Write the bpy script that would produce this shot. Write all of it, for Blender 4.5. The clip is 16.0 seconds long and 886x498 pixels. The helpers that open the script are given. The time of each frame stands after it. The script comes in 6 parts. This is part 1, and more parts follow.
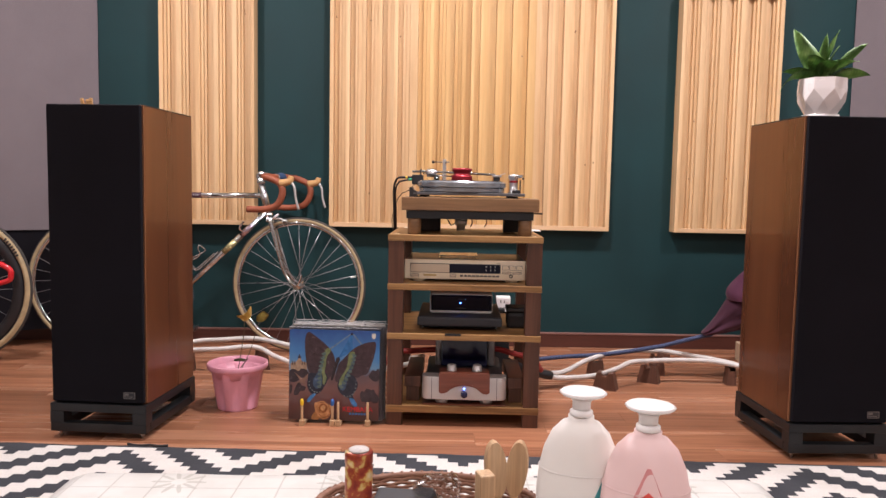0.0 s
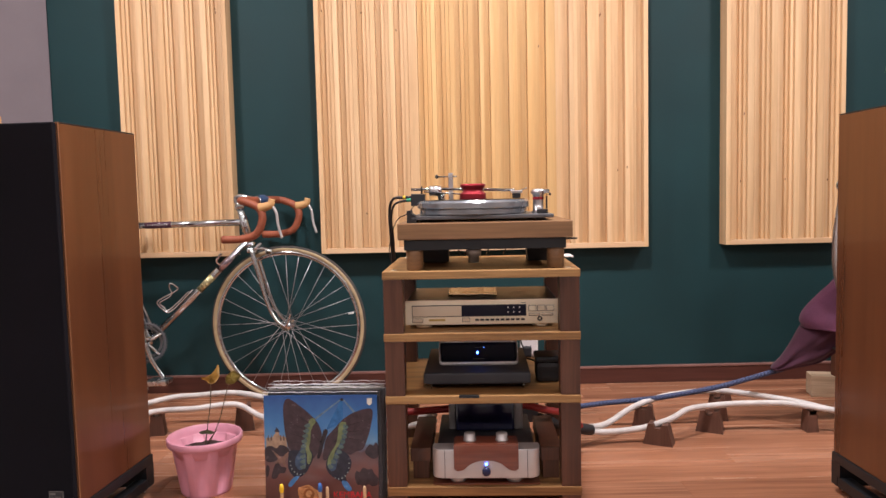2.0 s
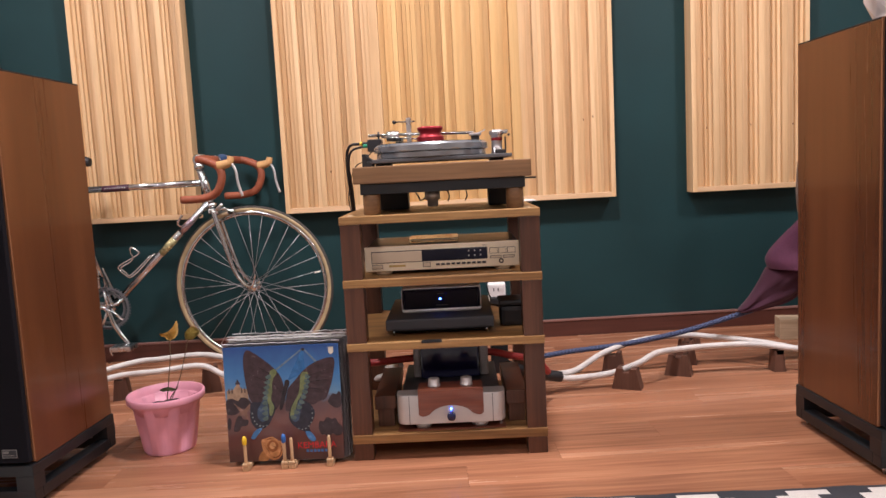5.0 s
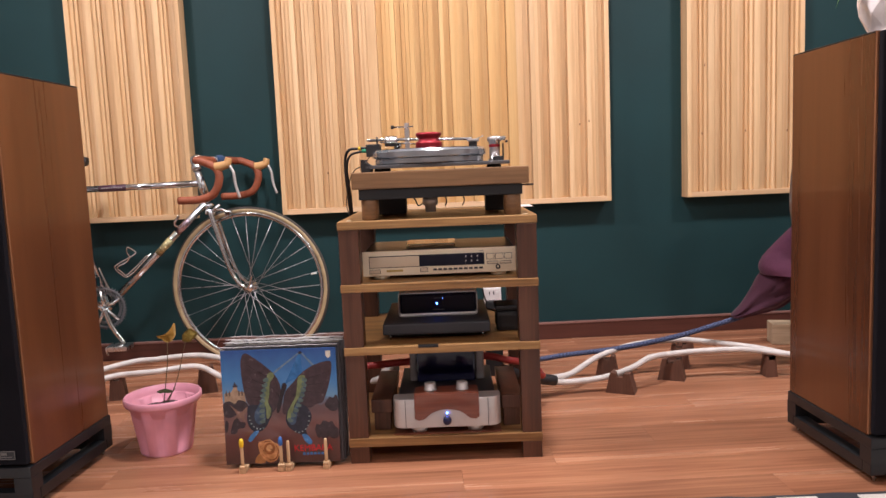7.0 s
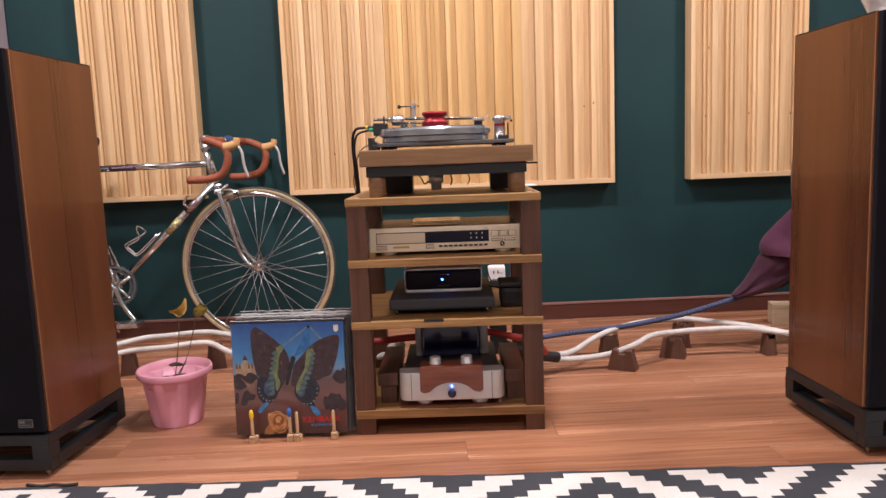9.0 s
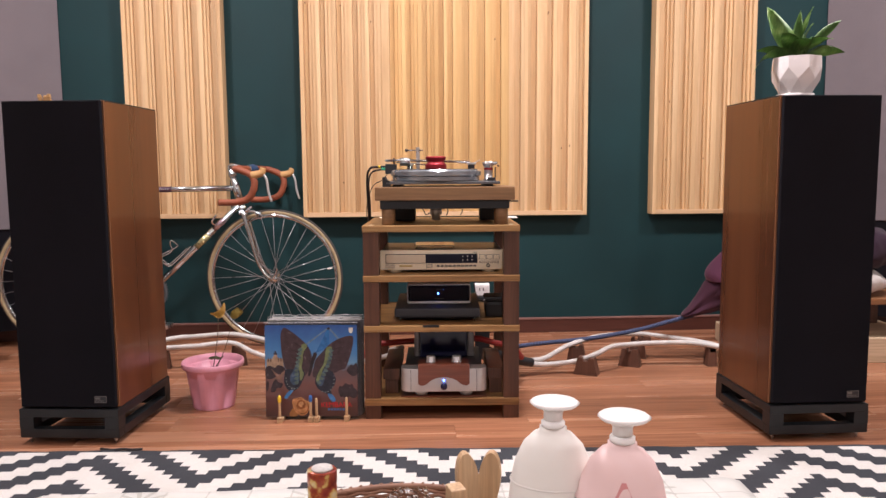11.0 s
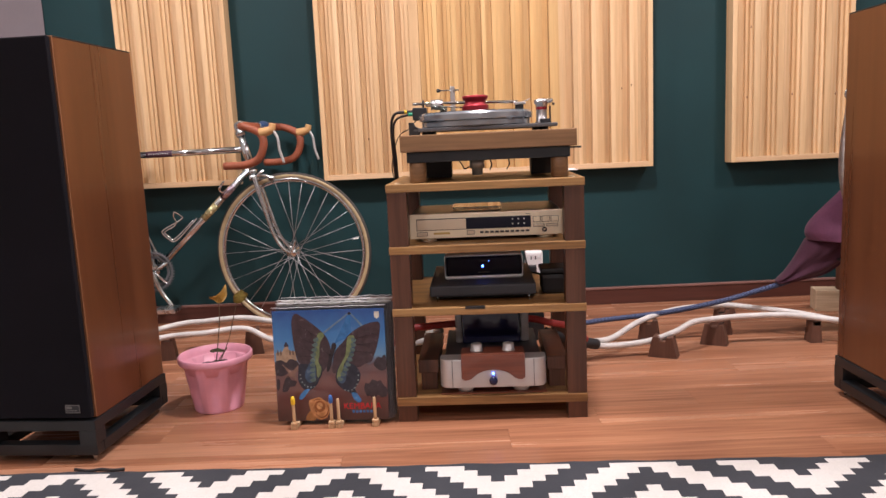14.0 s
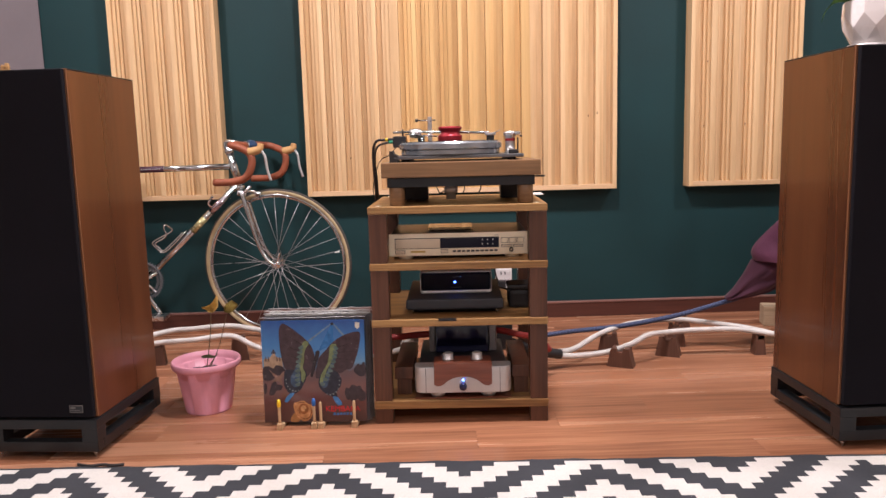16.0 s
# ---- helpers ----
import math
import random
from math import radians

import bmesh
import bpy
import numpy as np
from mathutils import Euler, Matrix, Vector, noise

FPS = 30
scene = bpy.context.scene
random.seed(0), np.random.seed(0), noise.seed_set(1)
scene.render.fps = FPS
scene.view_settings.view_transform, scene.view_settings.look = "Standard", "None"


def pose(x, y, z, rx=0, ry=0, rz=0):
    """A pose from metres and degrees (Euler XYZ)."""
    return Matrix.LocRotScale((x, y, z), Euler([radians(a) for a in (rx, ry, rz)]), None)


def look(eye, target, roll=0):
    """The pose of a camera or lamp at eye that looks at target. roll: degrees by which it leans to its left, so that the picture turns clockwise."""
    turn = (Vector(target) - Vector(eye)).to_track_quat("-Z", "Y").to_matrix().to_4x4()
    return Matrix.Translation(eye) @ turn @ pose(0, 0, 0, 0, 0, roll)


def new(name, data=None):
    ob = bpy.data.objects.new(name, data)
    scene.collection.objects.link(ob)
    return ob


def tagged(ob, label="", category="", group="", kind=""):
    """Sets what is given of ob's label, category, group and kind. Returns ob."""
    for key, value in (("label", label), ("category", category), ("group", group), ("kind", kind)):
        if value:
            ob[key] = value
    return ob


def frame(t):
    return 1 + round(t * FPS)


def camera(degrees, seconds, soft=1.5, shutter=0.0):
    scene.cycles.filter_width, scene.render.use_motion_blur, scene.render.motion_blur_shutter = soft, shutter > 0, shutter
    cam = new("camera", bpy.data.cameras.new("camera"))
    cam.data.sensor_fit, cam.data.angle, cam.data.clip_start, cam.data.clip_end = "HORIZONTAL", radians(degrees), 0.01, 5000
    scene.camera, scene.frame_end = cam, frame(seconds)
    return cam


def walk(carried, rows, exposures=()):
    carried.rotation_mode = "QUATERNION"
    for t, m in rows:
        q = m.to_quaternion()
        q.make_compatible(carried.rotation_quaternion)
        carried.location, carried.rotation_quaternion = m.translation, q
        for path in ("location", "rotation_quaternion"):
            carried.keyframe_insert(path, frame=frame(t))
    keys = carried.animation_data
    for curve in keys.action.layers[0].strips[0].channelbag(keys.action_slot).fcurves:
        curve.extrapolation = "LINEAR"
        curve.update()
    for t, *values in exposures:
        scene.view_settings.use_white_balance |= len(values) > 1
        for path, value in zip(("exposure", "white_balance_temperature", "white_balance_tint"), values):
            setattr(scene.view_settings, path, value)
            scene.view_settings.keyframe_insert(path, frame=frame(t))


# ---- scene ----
cam = camera(62.0, 16.0)
PATH = [
    (0, (0.023, 0.076, 0.827), (0.069, 2.069, 0.665), 1.1),
    (0.5, (0.038, 0.241, 0.874), (0.07, 2.238, 0.764), 0.2),
    (1, (0.044, 0.493, 0.902), (0.05, 2.491, 0.812), -0.5),
    (1.5, (0.049, 0.62, 0.888), (0.036, 2.617, 0.778), -0.9),
    (2, (0.06, 0.623, 0.873), (0.059, 2.618, 0.727), -1.3),
    (2.5, (0.073, 0.592, 0.872), (0.101, 2.584, 0.692), -2.0),
    (3, (0.075, 0.613, 0.818), (0.119, 2.602, 0.616), -2.7),
    (3.5, (0.083, 0.624, 0.807), (0.134, 2.612, 0.593), -3.1),
    (6, (0.13, 0.662, 0.766), (0.175, 2.65, 0.554), -2.9),
    (6.5, (0.128, 0.65, 0.787), (0.184, 2.637, 0.573), -2.6),
    (7, (0.109, 0.639, 0.804), (0.173, 2.626, 0.583), -2.4),
    (7.5, (0.099, 0.636, 0.81), (0.165, 2.621, 0.576), -2.4),
    (8, (0.103, 0.647, 0.787), (0.163, 2.631, 0.539), -2.5),
    (8.5, (0.109, 0.66, 0.78), (0.159, 2.643, 0.519), -2.5),
    (10.8, (0.048, 0.115, 0.834), (0.142, 2.102, 0.625), -0.5),
    (11, (0.046, 0.12, 0.847), (0.141, 2.107, 0.64), -0.4),
    (11.5, (0.064, 0.307, 0.872), (0.144, 2.293, 0.654), -0.4),
    (12, (0.046, 0.59, 0.83), (0.1, 2.575, 0.586), -1.0),
    (12.5, (0.04, 0.662, 0.801), (0.069, 2.645, 0.538), -1.4),
    (13, (0.04, 0.647, 0.798), (0.049, 2.627, 0.515), -1.8),
    (13.5, (0.045, 0.667, 0.768), (0.039, 2.645, 0.474), -2.3),
    (14, (0.057, 0.619, 0.787), (0.04, 2.597, 0.49), -2.6),
    (14.5, (0.056, 0.614, 0.8), (0.039, 2.592, 0.505), -2.7),
    (15, (0.055, 0.617, 0.789), (0.05, 2.596, 0.498), -2.5),
    (15.5, (0.056, 0.596, 0.795), (0.075, 2.576, 0.511), -2.1),
    (16, (0.063, 0.423, 0.844), (0.109, 2.403, 0.567), -1.5),
]
walk(cam, [(t, look(eye, target, roll)) for t, eye, target, roll in PATH])

# ---- light ----
world = bpy.data.worlds.new("world")
scene.world = world
world.use_nodes = True
world.node_tree.nodes["Background"].inputs[0].default_value = (0.02, 0.02, 0.02, 1)
world.node_tree.nodes["Background"].inputs[1].default_value = 0.2
scene.view_settings.exposure = 0.0
CEIL = 2.75
LAMPS = [(-1.45, 2.5, 43), (0.3, 2.4, 62), (2.1, 2.5, 43), (-1.6, 0.4, 24), (2.2, 0.4, 24), (0.3, -1.3, 40)]


# ---- materials ----
def mat(name, rough=0.5, metal=0.0):
    m = bpy.data.materials.new(name)
    m.use_nodes = True
    b = m.node_tree.nodes["Principled BSDF"]
    b.inputs["Roughness"].default_value, b.inputs["Metallic"].default_value = rough, metal
    return m, m.node_tree, b


def node(nt, kind, **vals):
    n = nt.nodes.new(kind)
    for k, v in vals.items():
        if k in n.inputs:
            n.inputs[k].default_value = v
    return n


def ramp(nt, fac, stops):
    r = nt.nodes.new("ShaderNodeValToRGB")
    while len(r.color_ramp.elements) < len(stops):
        r.color_ramp.elements.new(0.5)
    for e, (p, c) in zip(r.color_ramp.elements, stops):
        e.position, e.color = p, (*c, 1)
    nt.links.new(fac, r.inputs[0])
    return r.outputs[0]


def mapped(nt, scale, coord="Object"):
    tc = nt.nodes.new("ShaderNodeTexCoord")
    mp = nt.nodes.new("ShaderNodeMapping")
    mp.inputs["Scale"].default_value = scale
    nt.links.new(tc.outputs[coord], mp.inputs[0])
    return mp.outputs[0]


def shifted(nt, vec, amount=7.0):
    """Moves a texture by each object's own random number."""
    oi = nt.nodes.new("ShaderNodeObjectInfo")
    mul = nt.nodes.new("ShaderNodeMath")
    mul.operation = "MULTIPLY"
    mul.inputs[1].default_value = amount
    nt.links.new(oi.outputs["Random"], mul.inputs[0])
    add = nt.nodes.new("ShaderNodeVectorMath")
    add.operation = "ADD"
    nt.links.new(vec, add.inputs[0])
    nt.links.new(mul.outputs[0], add.inputs[1])
    return add.outputs[0], oi.outputs["Random"]


def bump(nt, b, height, strength, dist=0.002):
    n = node(nt, "ShaderNodeBump", Strength=strength, Distance=dist)
    nt.links.new(height, n.inputs["Height"])
    nt.links.new(n.outputs[0], b.inputs["Normal"])


def mixcol(nt, fac, a, c, mode="MIX"):
    n = nt.nodes.new("ShaderNodeMix")
    n.data_type, n.blend_type = "RGBA", mode
    for sock, v in ((n.inputs[0], fac), (n.inputs[6], a), (n.inputs[7], c)):
        if isinstance(v, (int, float)):
            sock.default_value = v
        elif isinstance(v, tuple):
            sock.default_value = (*v, 1)
        else:
            nt.links.new(v, sock)
    return n.outputs[2]


def paint(name, col, rough=0.5, metal=0.0, vary=0.12, scale=9.0, bumps=0.05, fine=160.0, coat=0.0):
    """Plain paint, plastic, metal or rubber with slight blotches and a fine grain."""
    m, nt, b = mat(name, rough, metal)
    v = mapped(nt, (1, 1, 1))
    n1 = node(nt, "ShaderNodeTexNoise", Scale=scale, Detail=4.0)
    n2 = node(nt, "ShaderNodeTexNoise", Scale=fine, Detail=2.0)
    nt.links.new(v, n1.inputs[0]), nt.links.new(v, n2.inputs[0])
    c = ramp(nt, n1.outputs[0], [(0.3, tuple(x * (1 - vary) for x in col)), (0.7, tuple(min(1, x * (1 + vary)) for x in col))])
    nt.links.new(c, b.inputs["Base Color"])
    r = nt.nodes.new("ShaderNodeMapRange")
    r.inputs[3].default_value, r.inputs[4].default_value = max(0.02, rough - 0.08), min(1, rough + 0.08)
    nt.links.new(n1.outputs[0], r.inputs[0]), nt.links.new(r.outputs[0], b.inputs["Roughness"])
    if bumps:
        bump(nt, b, n2.outputs[0], bumps, 0.001)
    b.inputs["Coat Weight"].default_value = coat
    return m


def wood(name, dark, mid, light, axis=0, grain=14.0, rough=0.45, spread=0.25, coat=0.0, knots=False, streak=0.7):
    """Wood whose grain runs along the axis; each piece has its own tone."""
    m, nt, b = mat(name, rough)
    sc = [grain, grain, grain]
    sc[axis] = grain * 0.05
    v, rnd = shifted(nt, mapped(nt, sc))
    n1 = node(nt, "ShaderNodeTexNoise", Scale=1.0, Detail=6.0, Roughness=0.6, Distortion=0.6)
    n2 = node(nt, "ShaderNodeTexNoise", Scale=9.0, Detail=3.0)
    nt.links.new(v, n1.inputs[0]), nt.links.new(v, n2.inputs[0])
    c = ramp(nt, n1.outputs[0], [(0.28, dark), (0.5, mid), (0.74, light)])
    fine = ramp(nt, n2.outputs[0], [(0.3, (0.62, 0.6, 0.58)), (0.65, (1, 1, 1))])
    c = mixcol(nt, streak, c, fine, "MULTIPLY")
    tone = ramp(nt, rnd, [(0.0, (1 - spread,) * 3), (1.0, (1, 1 - spread * 0.1, 1 - spread * 0.25))])
    c = mixcol(nt, 1.0, c, tone, "MULTIPLY")
    if knots:
        vk, _ = shifted(nt, mapped(nt, (9, 9, 2.2)), 13.0)
        w = node(nt, "ShaderNodeTexVoronoi", Scale=1.0)
        nt.links.new(vk, w.inputs[0])
        k = ramp(nt, w.outputs["Distance"], [(0.035, (1, 1, 1)), (0.07, (0, 0, 0))])
        c = mixcol(nt, k, c, (0.2, 0.08, 0.03))
    nt.links.new(c, b.inputs["Base Color"])
    r = nt.nodes.new("ShaderNodeMapRange")
    r.inputs[3].default_value, r.inputs[4].default_value = rough - 0.07, rough + 0.1
    nt.links.new(n1.outputs[0], r.inputs[0]), nt.links.new(r.outputs[0], b.inputs["Roughness"])
    bump(nt, b, n2.outputs[0], 0.12, 0.001)
    b.inputs["Coat Weight"].default_value = coat
    return m


def fabric(name, col, scale=500.0, rough=0.95, vary=0.15, strength=0.4, sheen=0.1):
    m, nt, b = mat(name, rough)
    v = mapped(nt, (1, 1, 1))
    n1 = node(nt, "ShaderNodeTexNoise", Scale=5.0, Detail=5.0)
    n2 = node(nt, "ShaderNodeTexNoise", Scale=scale, Detail=2.0)
    nt.links.new(v, n1.inputs[0]), nt.links.new(v, n2.inputs[0])
    c = ramp(nt, n1.outputs[0], [(0.3, tuple(x * (1 - vary) for x in col)), (0.7, tuple(x * (1 + vary) for x in col))])
    f = ramp(nt, n2.outputs[0], [(0.35, (0.7, 0.7, 0.7)), (0.65, (1, 1, 1))])
    nt.links.new(mixcol(nt, 0.6, c, f, "MULTIPLY"), b.inputs["Base Color"])
    b.inputs["Sheen Weight"].default_value = sheen
    b.inputs["Specular IOR Level"].default_value = 0.2
    bump(nt, b, n2.outputs[0], strength, 0.001)
    return m


def glass(name, col=(1, 1, 1), rough=0.03, ior=1.45):
    m, nt, b = mat(name, rough)
    b.inputs["Base Color"].default_value = (*col, 1)
    b.inputs["Transmission Weight"].default_value, b.inputs["IOR"].default_value = 1.0, ior
    return m


def glow(name, col, power):
    m, nt, b = mat(name)
    b.inputs["Base Color"].default_value = (*col, 1)
    b.inputs["Emission Color"].default_value = (*col, 1)
    b.inputs["Emission Strength"].default_value = power
    return m


M_GREEN = paint("green_paint", (0.006, 0.035, 0.039), 0.6, 0, 0.14, 2.2, 0.25, 90)
M_GREEN.node_tree.nodes["Principled BSDF"].inputs["Specular IOR Level"].default_value = 0.32
M_PLASTER = paint("plaster", (0.55, 0.53, 0.5), 0.85, 0, 0.06, 3, 0.2, 60)
M_CEIL = paint("ceiling_paint", (0.75, 0.73, 0.7), 0.9, 0, 0.04, 3, 0.1, 60)
M_SKIRT = wood("skirting_wood", (0.065, 0.022, 0.016), (0.10, 0.034, 0.025), (0.14, 0.05, 0.036), 0, 10, 0.4)
M_SKIRT_TOP = paint("skirting_bead", (0.23, 0.12, 0.10), 0.35)
M_FLOOR = wood("laminate", (0.26, 0.105, 0.055), (0.455, 0.205, 0.113), (0.63, 0.33, 0.2), 0, 9, 0.25, 0.16, 0.0, False, 0.7)
M_UNDER = paint("underlay", (0.05, 0.02, 0.012), 0.9)
M_PINE = wood("pale_pine", (0.61, 0.38, 0.185), (0.74, 0.5, 0.268), (0.82, 0.605, 0.362), 2, 13, 0.55, 0.13, 0, False, 0.28)
M_PINE_WARM = wood("warm_pine", (0.6, 0.35, 0.13), (0.72, 0.455, 0.188), (0.795, 0.55, 0.262), 2, 13, 0.55, 0.13, 0, False, 0.28)
M_PINE_X = wood("pale_pine_board", (0.62, 0.4, 0.215), (0.74, 0.51, 0.3), (0.81, 0.6, 0.39), 0, 13, 0.55, 0.1, 0, False, 0.25)
M_KNOT = paint("pine_knot", (0.2, 0.09, 0.04), 0.6, 0, 0.3, 60)
M_GREY = fabric("grey_fabric", (0.19, 0.165, 0.177), 350, 0.95, 0.05, 0.25)
M_TEAK = wood("teak_veneer", (0.056, 0.0165, 0.0062), (0.104, 0.033, 0.0115), (0.15, 0.052, 0.019), 2, 6, 0.27, 0.05, 0.15, False, 0.25)
M_EDGE = wood("veneer_edge", (0.17, 0.065, 0.025), (0.23, 0.095, 0.04), (0.28, 0.12, 0.055), 2, 14, 0.45, 0.05)
M_GRILLE = fabric("grille_cloth", (0.0056, 0.005, 0.0082), 900, 0.9, 0.2, 0.3, 0.0)
M_BLACK = paint("black_lacquer", (0.008, 0.0095, 0.0115), 0.42, 0, 0.2, 12, 0.05)
M_BADGE = paint("badge_metal", (0.2, 0.19, 0.18), 0.4, 0.3)
M_RUBBER = paint("black_plastic", (0.012, 0.012, 0.014), 0.55, 0, 0.2, 20)
M_OAK = wood("oak_board", (0.13, 0.058, 0.018), (0.34, 0.178, 0.064), (0.52, 0.31, 0.122), 0, 20, 0.4, 0.14, 0, False, 0.85)
M_WALNUT = wood("walnut_leg", (0.045, 0.018, 0.01), (0.1, 0.039, 0.021), (0.155, 0.065, 0.036), 2, 18, 0.42, 0.16)
M_PLINTH = wood("plinth_wood", (0.125, 0.062, 0.025), (0.22, 0.115, 0.049), (0.3, 0.165, 0.078), 0, 15, 0.42, 0.05)
M_BEECH = wood("beech", (0.5, 0.31, 0.16), (0.62, 0.42, 0.24), (0.7, 0.51, 0.33), 2, 30, 0.5, 0.12)
M_DARKWOOD = wood("dark_block", (0.075, 0.034, 0.022), (0.125, 0.057, 0.037), (0.18, 0.088, 0.06), 2, 16, 0.55, 0.2)
M_REDWOOD = wood("red_wood", (0.12, 0.03, 0.016), (0.185, 0.05, 0.026), (0.245, 0.074, 0.038), 0, 18, 0.3, 0.05, 0.3)
M_CHROME = paint("chrome", (0.6, 0.655, 0.68), 0.14, 1.0, 0.1, 20, 0.02)
M_FIN = paint("grey_fin", (0.26, 0.255, 0.26), 0.4, 0.3, 0.1, 20)
M_SPOKE = paint("spoke_steel", (0.42, 0.43, 0.44), 0.3, 0.6, 0.15, 40, 0)
M_STEEL = paint("brushed_steel", (0.62, 0.62, 0.63), 0.28, 1.0, 0.06, 30, 0.05, 300)
M_ALU = paint("silver_panel", (0.55, 0.54, 0.53), 0.34, 0.55, 0.05, 20, 0.04, 400)
M_CHAMP = paint("champagne_panel", (0.8, 0.7, 0.52), 0.38, 0.2, 0.04, 15, 0.04, 400)
M_CHAMP_DK = paint("champagne_tray", (0.64, 0.53, 0.39), 0.36, 0.2, 0.04, 15, 0.04, 400)
M_DARKMETAL = paint("dark_metal", (0.05, 0.05, 0.055), 0.35, 0.7, 0.15, 15)
M_DISPLAY = paint("display_glass", (0.006, 0.007, 0.018), 0.16, 0, 0.1, 5, 0)
M_DISPLAY.node_tree.nodes["Principled BSDF"].inputs["Specular IOR Level"].default_value = 0.2
M_RED = paint("red_anodised", (0.33, 0.024, 0.036), 0.34, 0.6, 0.08, 30, 0.02)
M_ACRYL = paint("frosted_platter", (0.32, 0.345, 0.37), 0.2, 0.65, 0.05, 12, 0.01, coat=0.5)
M_CLEAR = glass("clear_acrylic", (0.95, 0.97, 0.97), 0.04, 1.3)
M_VINYL = paint("vinyl", (0.01, 0.01, 0.011), 0.25, 0, 0.1, 10, 0)
M_GREYMETAL = paint("grey_base", (0.12, 0.125, 0.135), 0.35, 0.4, 0.1, 10)
M_WHITEC = paint("white_cable", (0.58, 0.555, 0.53), 0.55, 0, 0.12, 30, 0.3, 250)
M_WHITE = paint("white_plastic", (0.85, 0.84, 0.82), 0.35, 0, 0.03, 10, 0.02)
M_CERAMIC = paint("white_ceramic", (0.8, 0.75, 0.735), 0.28, 0, 0.04, 8, 0.05, coat=0.4)
M_PINK = paint("pink_plastic", (0.78, 0.36, 0.46), 0.4, 0, 0.1, 14, 0.06)
M_SOIL = paint("soil", (0.03, 0.018, 0.012), 0.95, 0, 0.4, 60, 1.0, 80)
M_LEAFY = paint("yellow_leaf", (0.45, 0.26, 0.045), 0.5, 0, 0.35, 30, 0.2, 60)
M_LEAFY2 = paint("fading_leaf", (0.36, 0.29, 0.07), 0.5, 0, 0.35, 30, 0.2, 60)
M_STEM = paint("stem", (0.1, 0.07, 0.035), 0.6)
M_LEATHER = paint("brown_bar_tape", (0.27, 0.075, 0.035), 0.55, 0, 0.18, 25, 0.3, 120)
M_HOOD = paint("gum_hood", (0.52, 0.3, 0.12), 0.6, 0, 0.1, 25)
M_TAN = paint("tan_tyre", (0.4, 0.31, 0.175), 0.7, 0, 0.14, 30, 0.2, 120)
M_TREAD = paint("dark_tread", (0.05, 0.045, 0.04), 0.85, 0, 0.2, 40, 0.3, 120)
M_BLUECLOTH = fabric("blue_cloth", (0.03, 0.06, 0.13), 200)
M_PURPLE = fabric("purple_cloth", (0.105, 0.034, 0.065), 260, 0.95, 0.25, 0.6)
M_DKPURPLE = fabric("dark_purple_cloth", (0.035, 0.02, 0.033), 260)
M_WHITECLOTH = fabric("white_cloth", (0.6, 0.57, 0.54), 300, 0.95, 0.08)
M_YELLOW = paint("yellow_cap", (0.75, 0.5, 0.02), 0.4)
M_BLUECAP = paint("blue_cap", (0.03, 0.13, 0.4), 0.4)
M_REDBIKE = paint("red_frame_paint", (0.6, 0.015, 0.025), 0.25, 0, 0.06, 10, 0, coat=0.5)
M_SLEEVE_GLINT = paint("sleeve_edge", (0.75, 0.76, 0.78), 0.16, 0, 0.3, 90, 0.6, 60, 0.6)
M_FILM = glass("plastic_film", (0.97, 0.98, 0.98), 0.12, 1.15)
M_PALE = wood("pale_plank", (0.5, 0.36, 0.22), (0.6, 0.45, 0.3), (0.68, 0.53, 0.36), 0, 12, 0.6, 0.1)
M_BENCH = wood("bench_wood", (0.2, 0.085, 0.035), (0.3, 0.14, 0.06), (0.38, 0.19, 0.09), 0, 12, 0.5, 0.1)
M_SNAKE = paint("red_cable", (0.35, 0.03, 0.03), 0.5)
M_BLED = glow("blue_led", (0.04, 0.12, 1.0), 30.0)
M_LAMP = glow("lamp_disc", (1.0, 0.9, 0.78), 6.0)


def braid_mat():
    m, nt, b = mat("blue_braid", 0.75)
    v = mapped(nt, (1, 1, 1))
    w = node(nt, "ShaderNodeTexChecker", Scale=150.0)
    nt.links.new(v, w.inputs[0])
    w.inputs[1].default_value, w.inputs[2].default_value = (0.012, 0.02, 0.055, 1), (0.075, 0.1, 0.2, 1)
    nt.links.new(w.outputs[0], b.inputs["Base Color"])
    bump(nt, b, w.outputs[1], 0.4, 0.001)
    return m


M_BRAID = braid_mat()


def math_node(nt, op, a, c=None):
    n = nt.nodes.new("ShaderNodeMath")
    n.operation = op
    for sock, v in ((n.inputs[0], a), (n.inputs[1], c)):
        if v is None:
            continue
        if isinstance(v, (int, float)):
            sock.default_value = v
        else:
            nt.links.new(v, sock)
    return n.outputs[0]


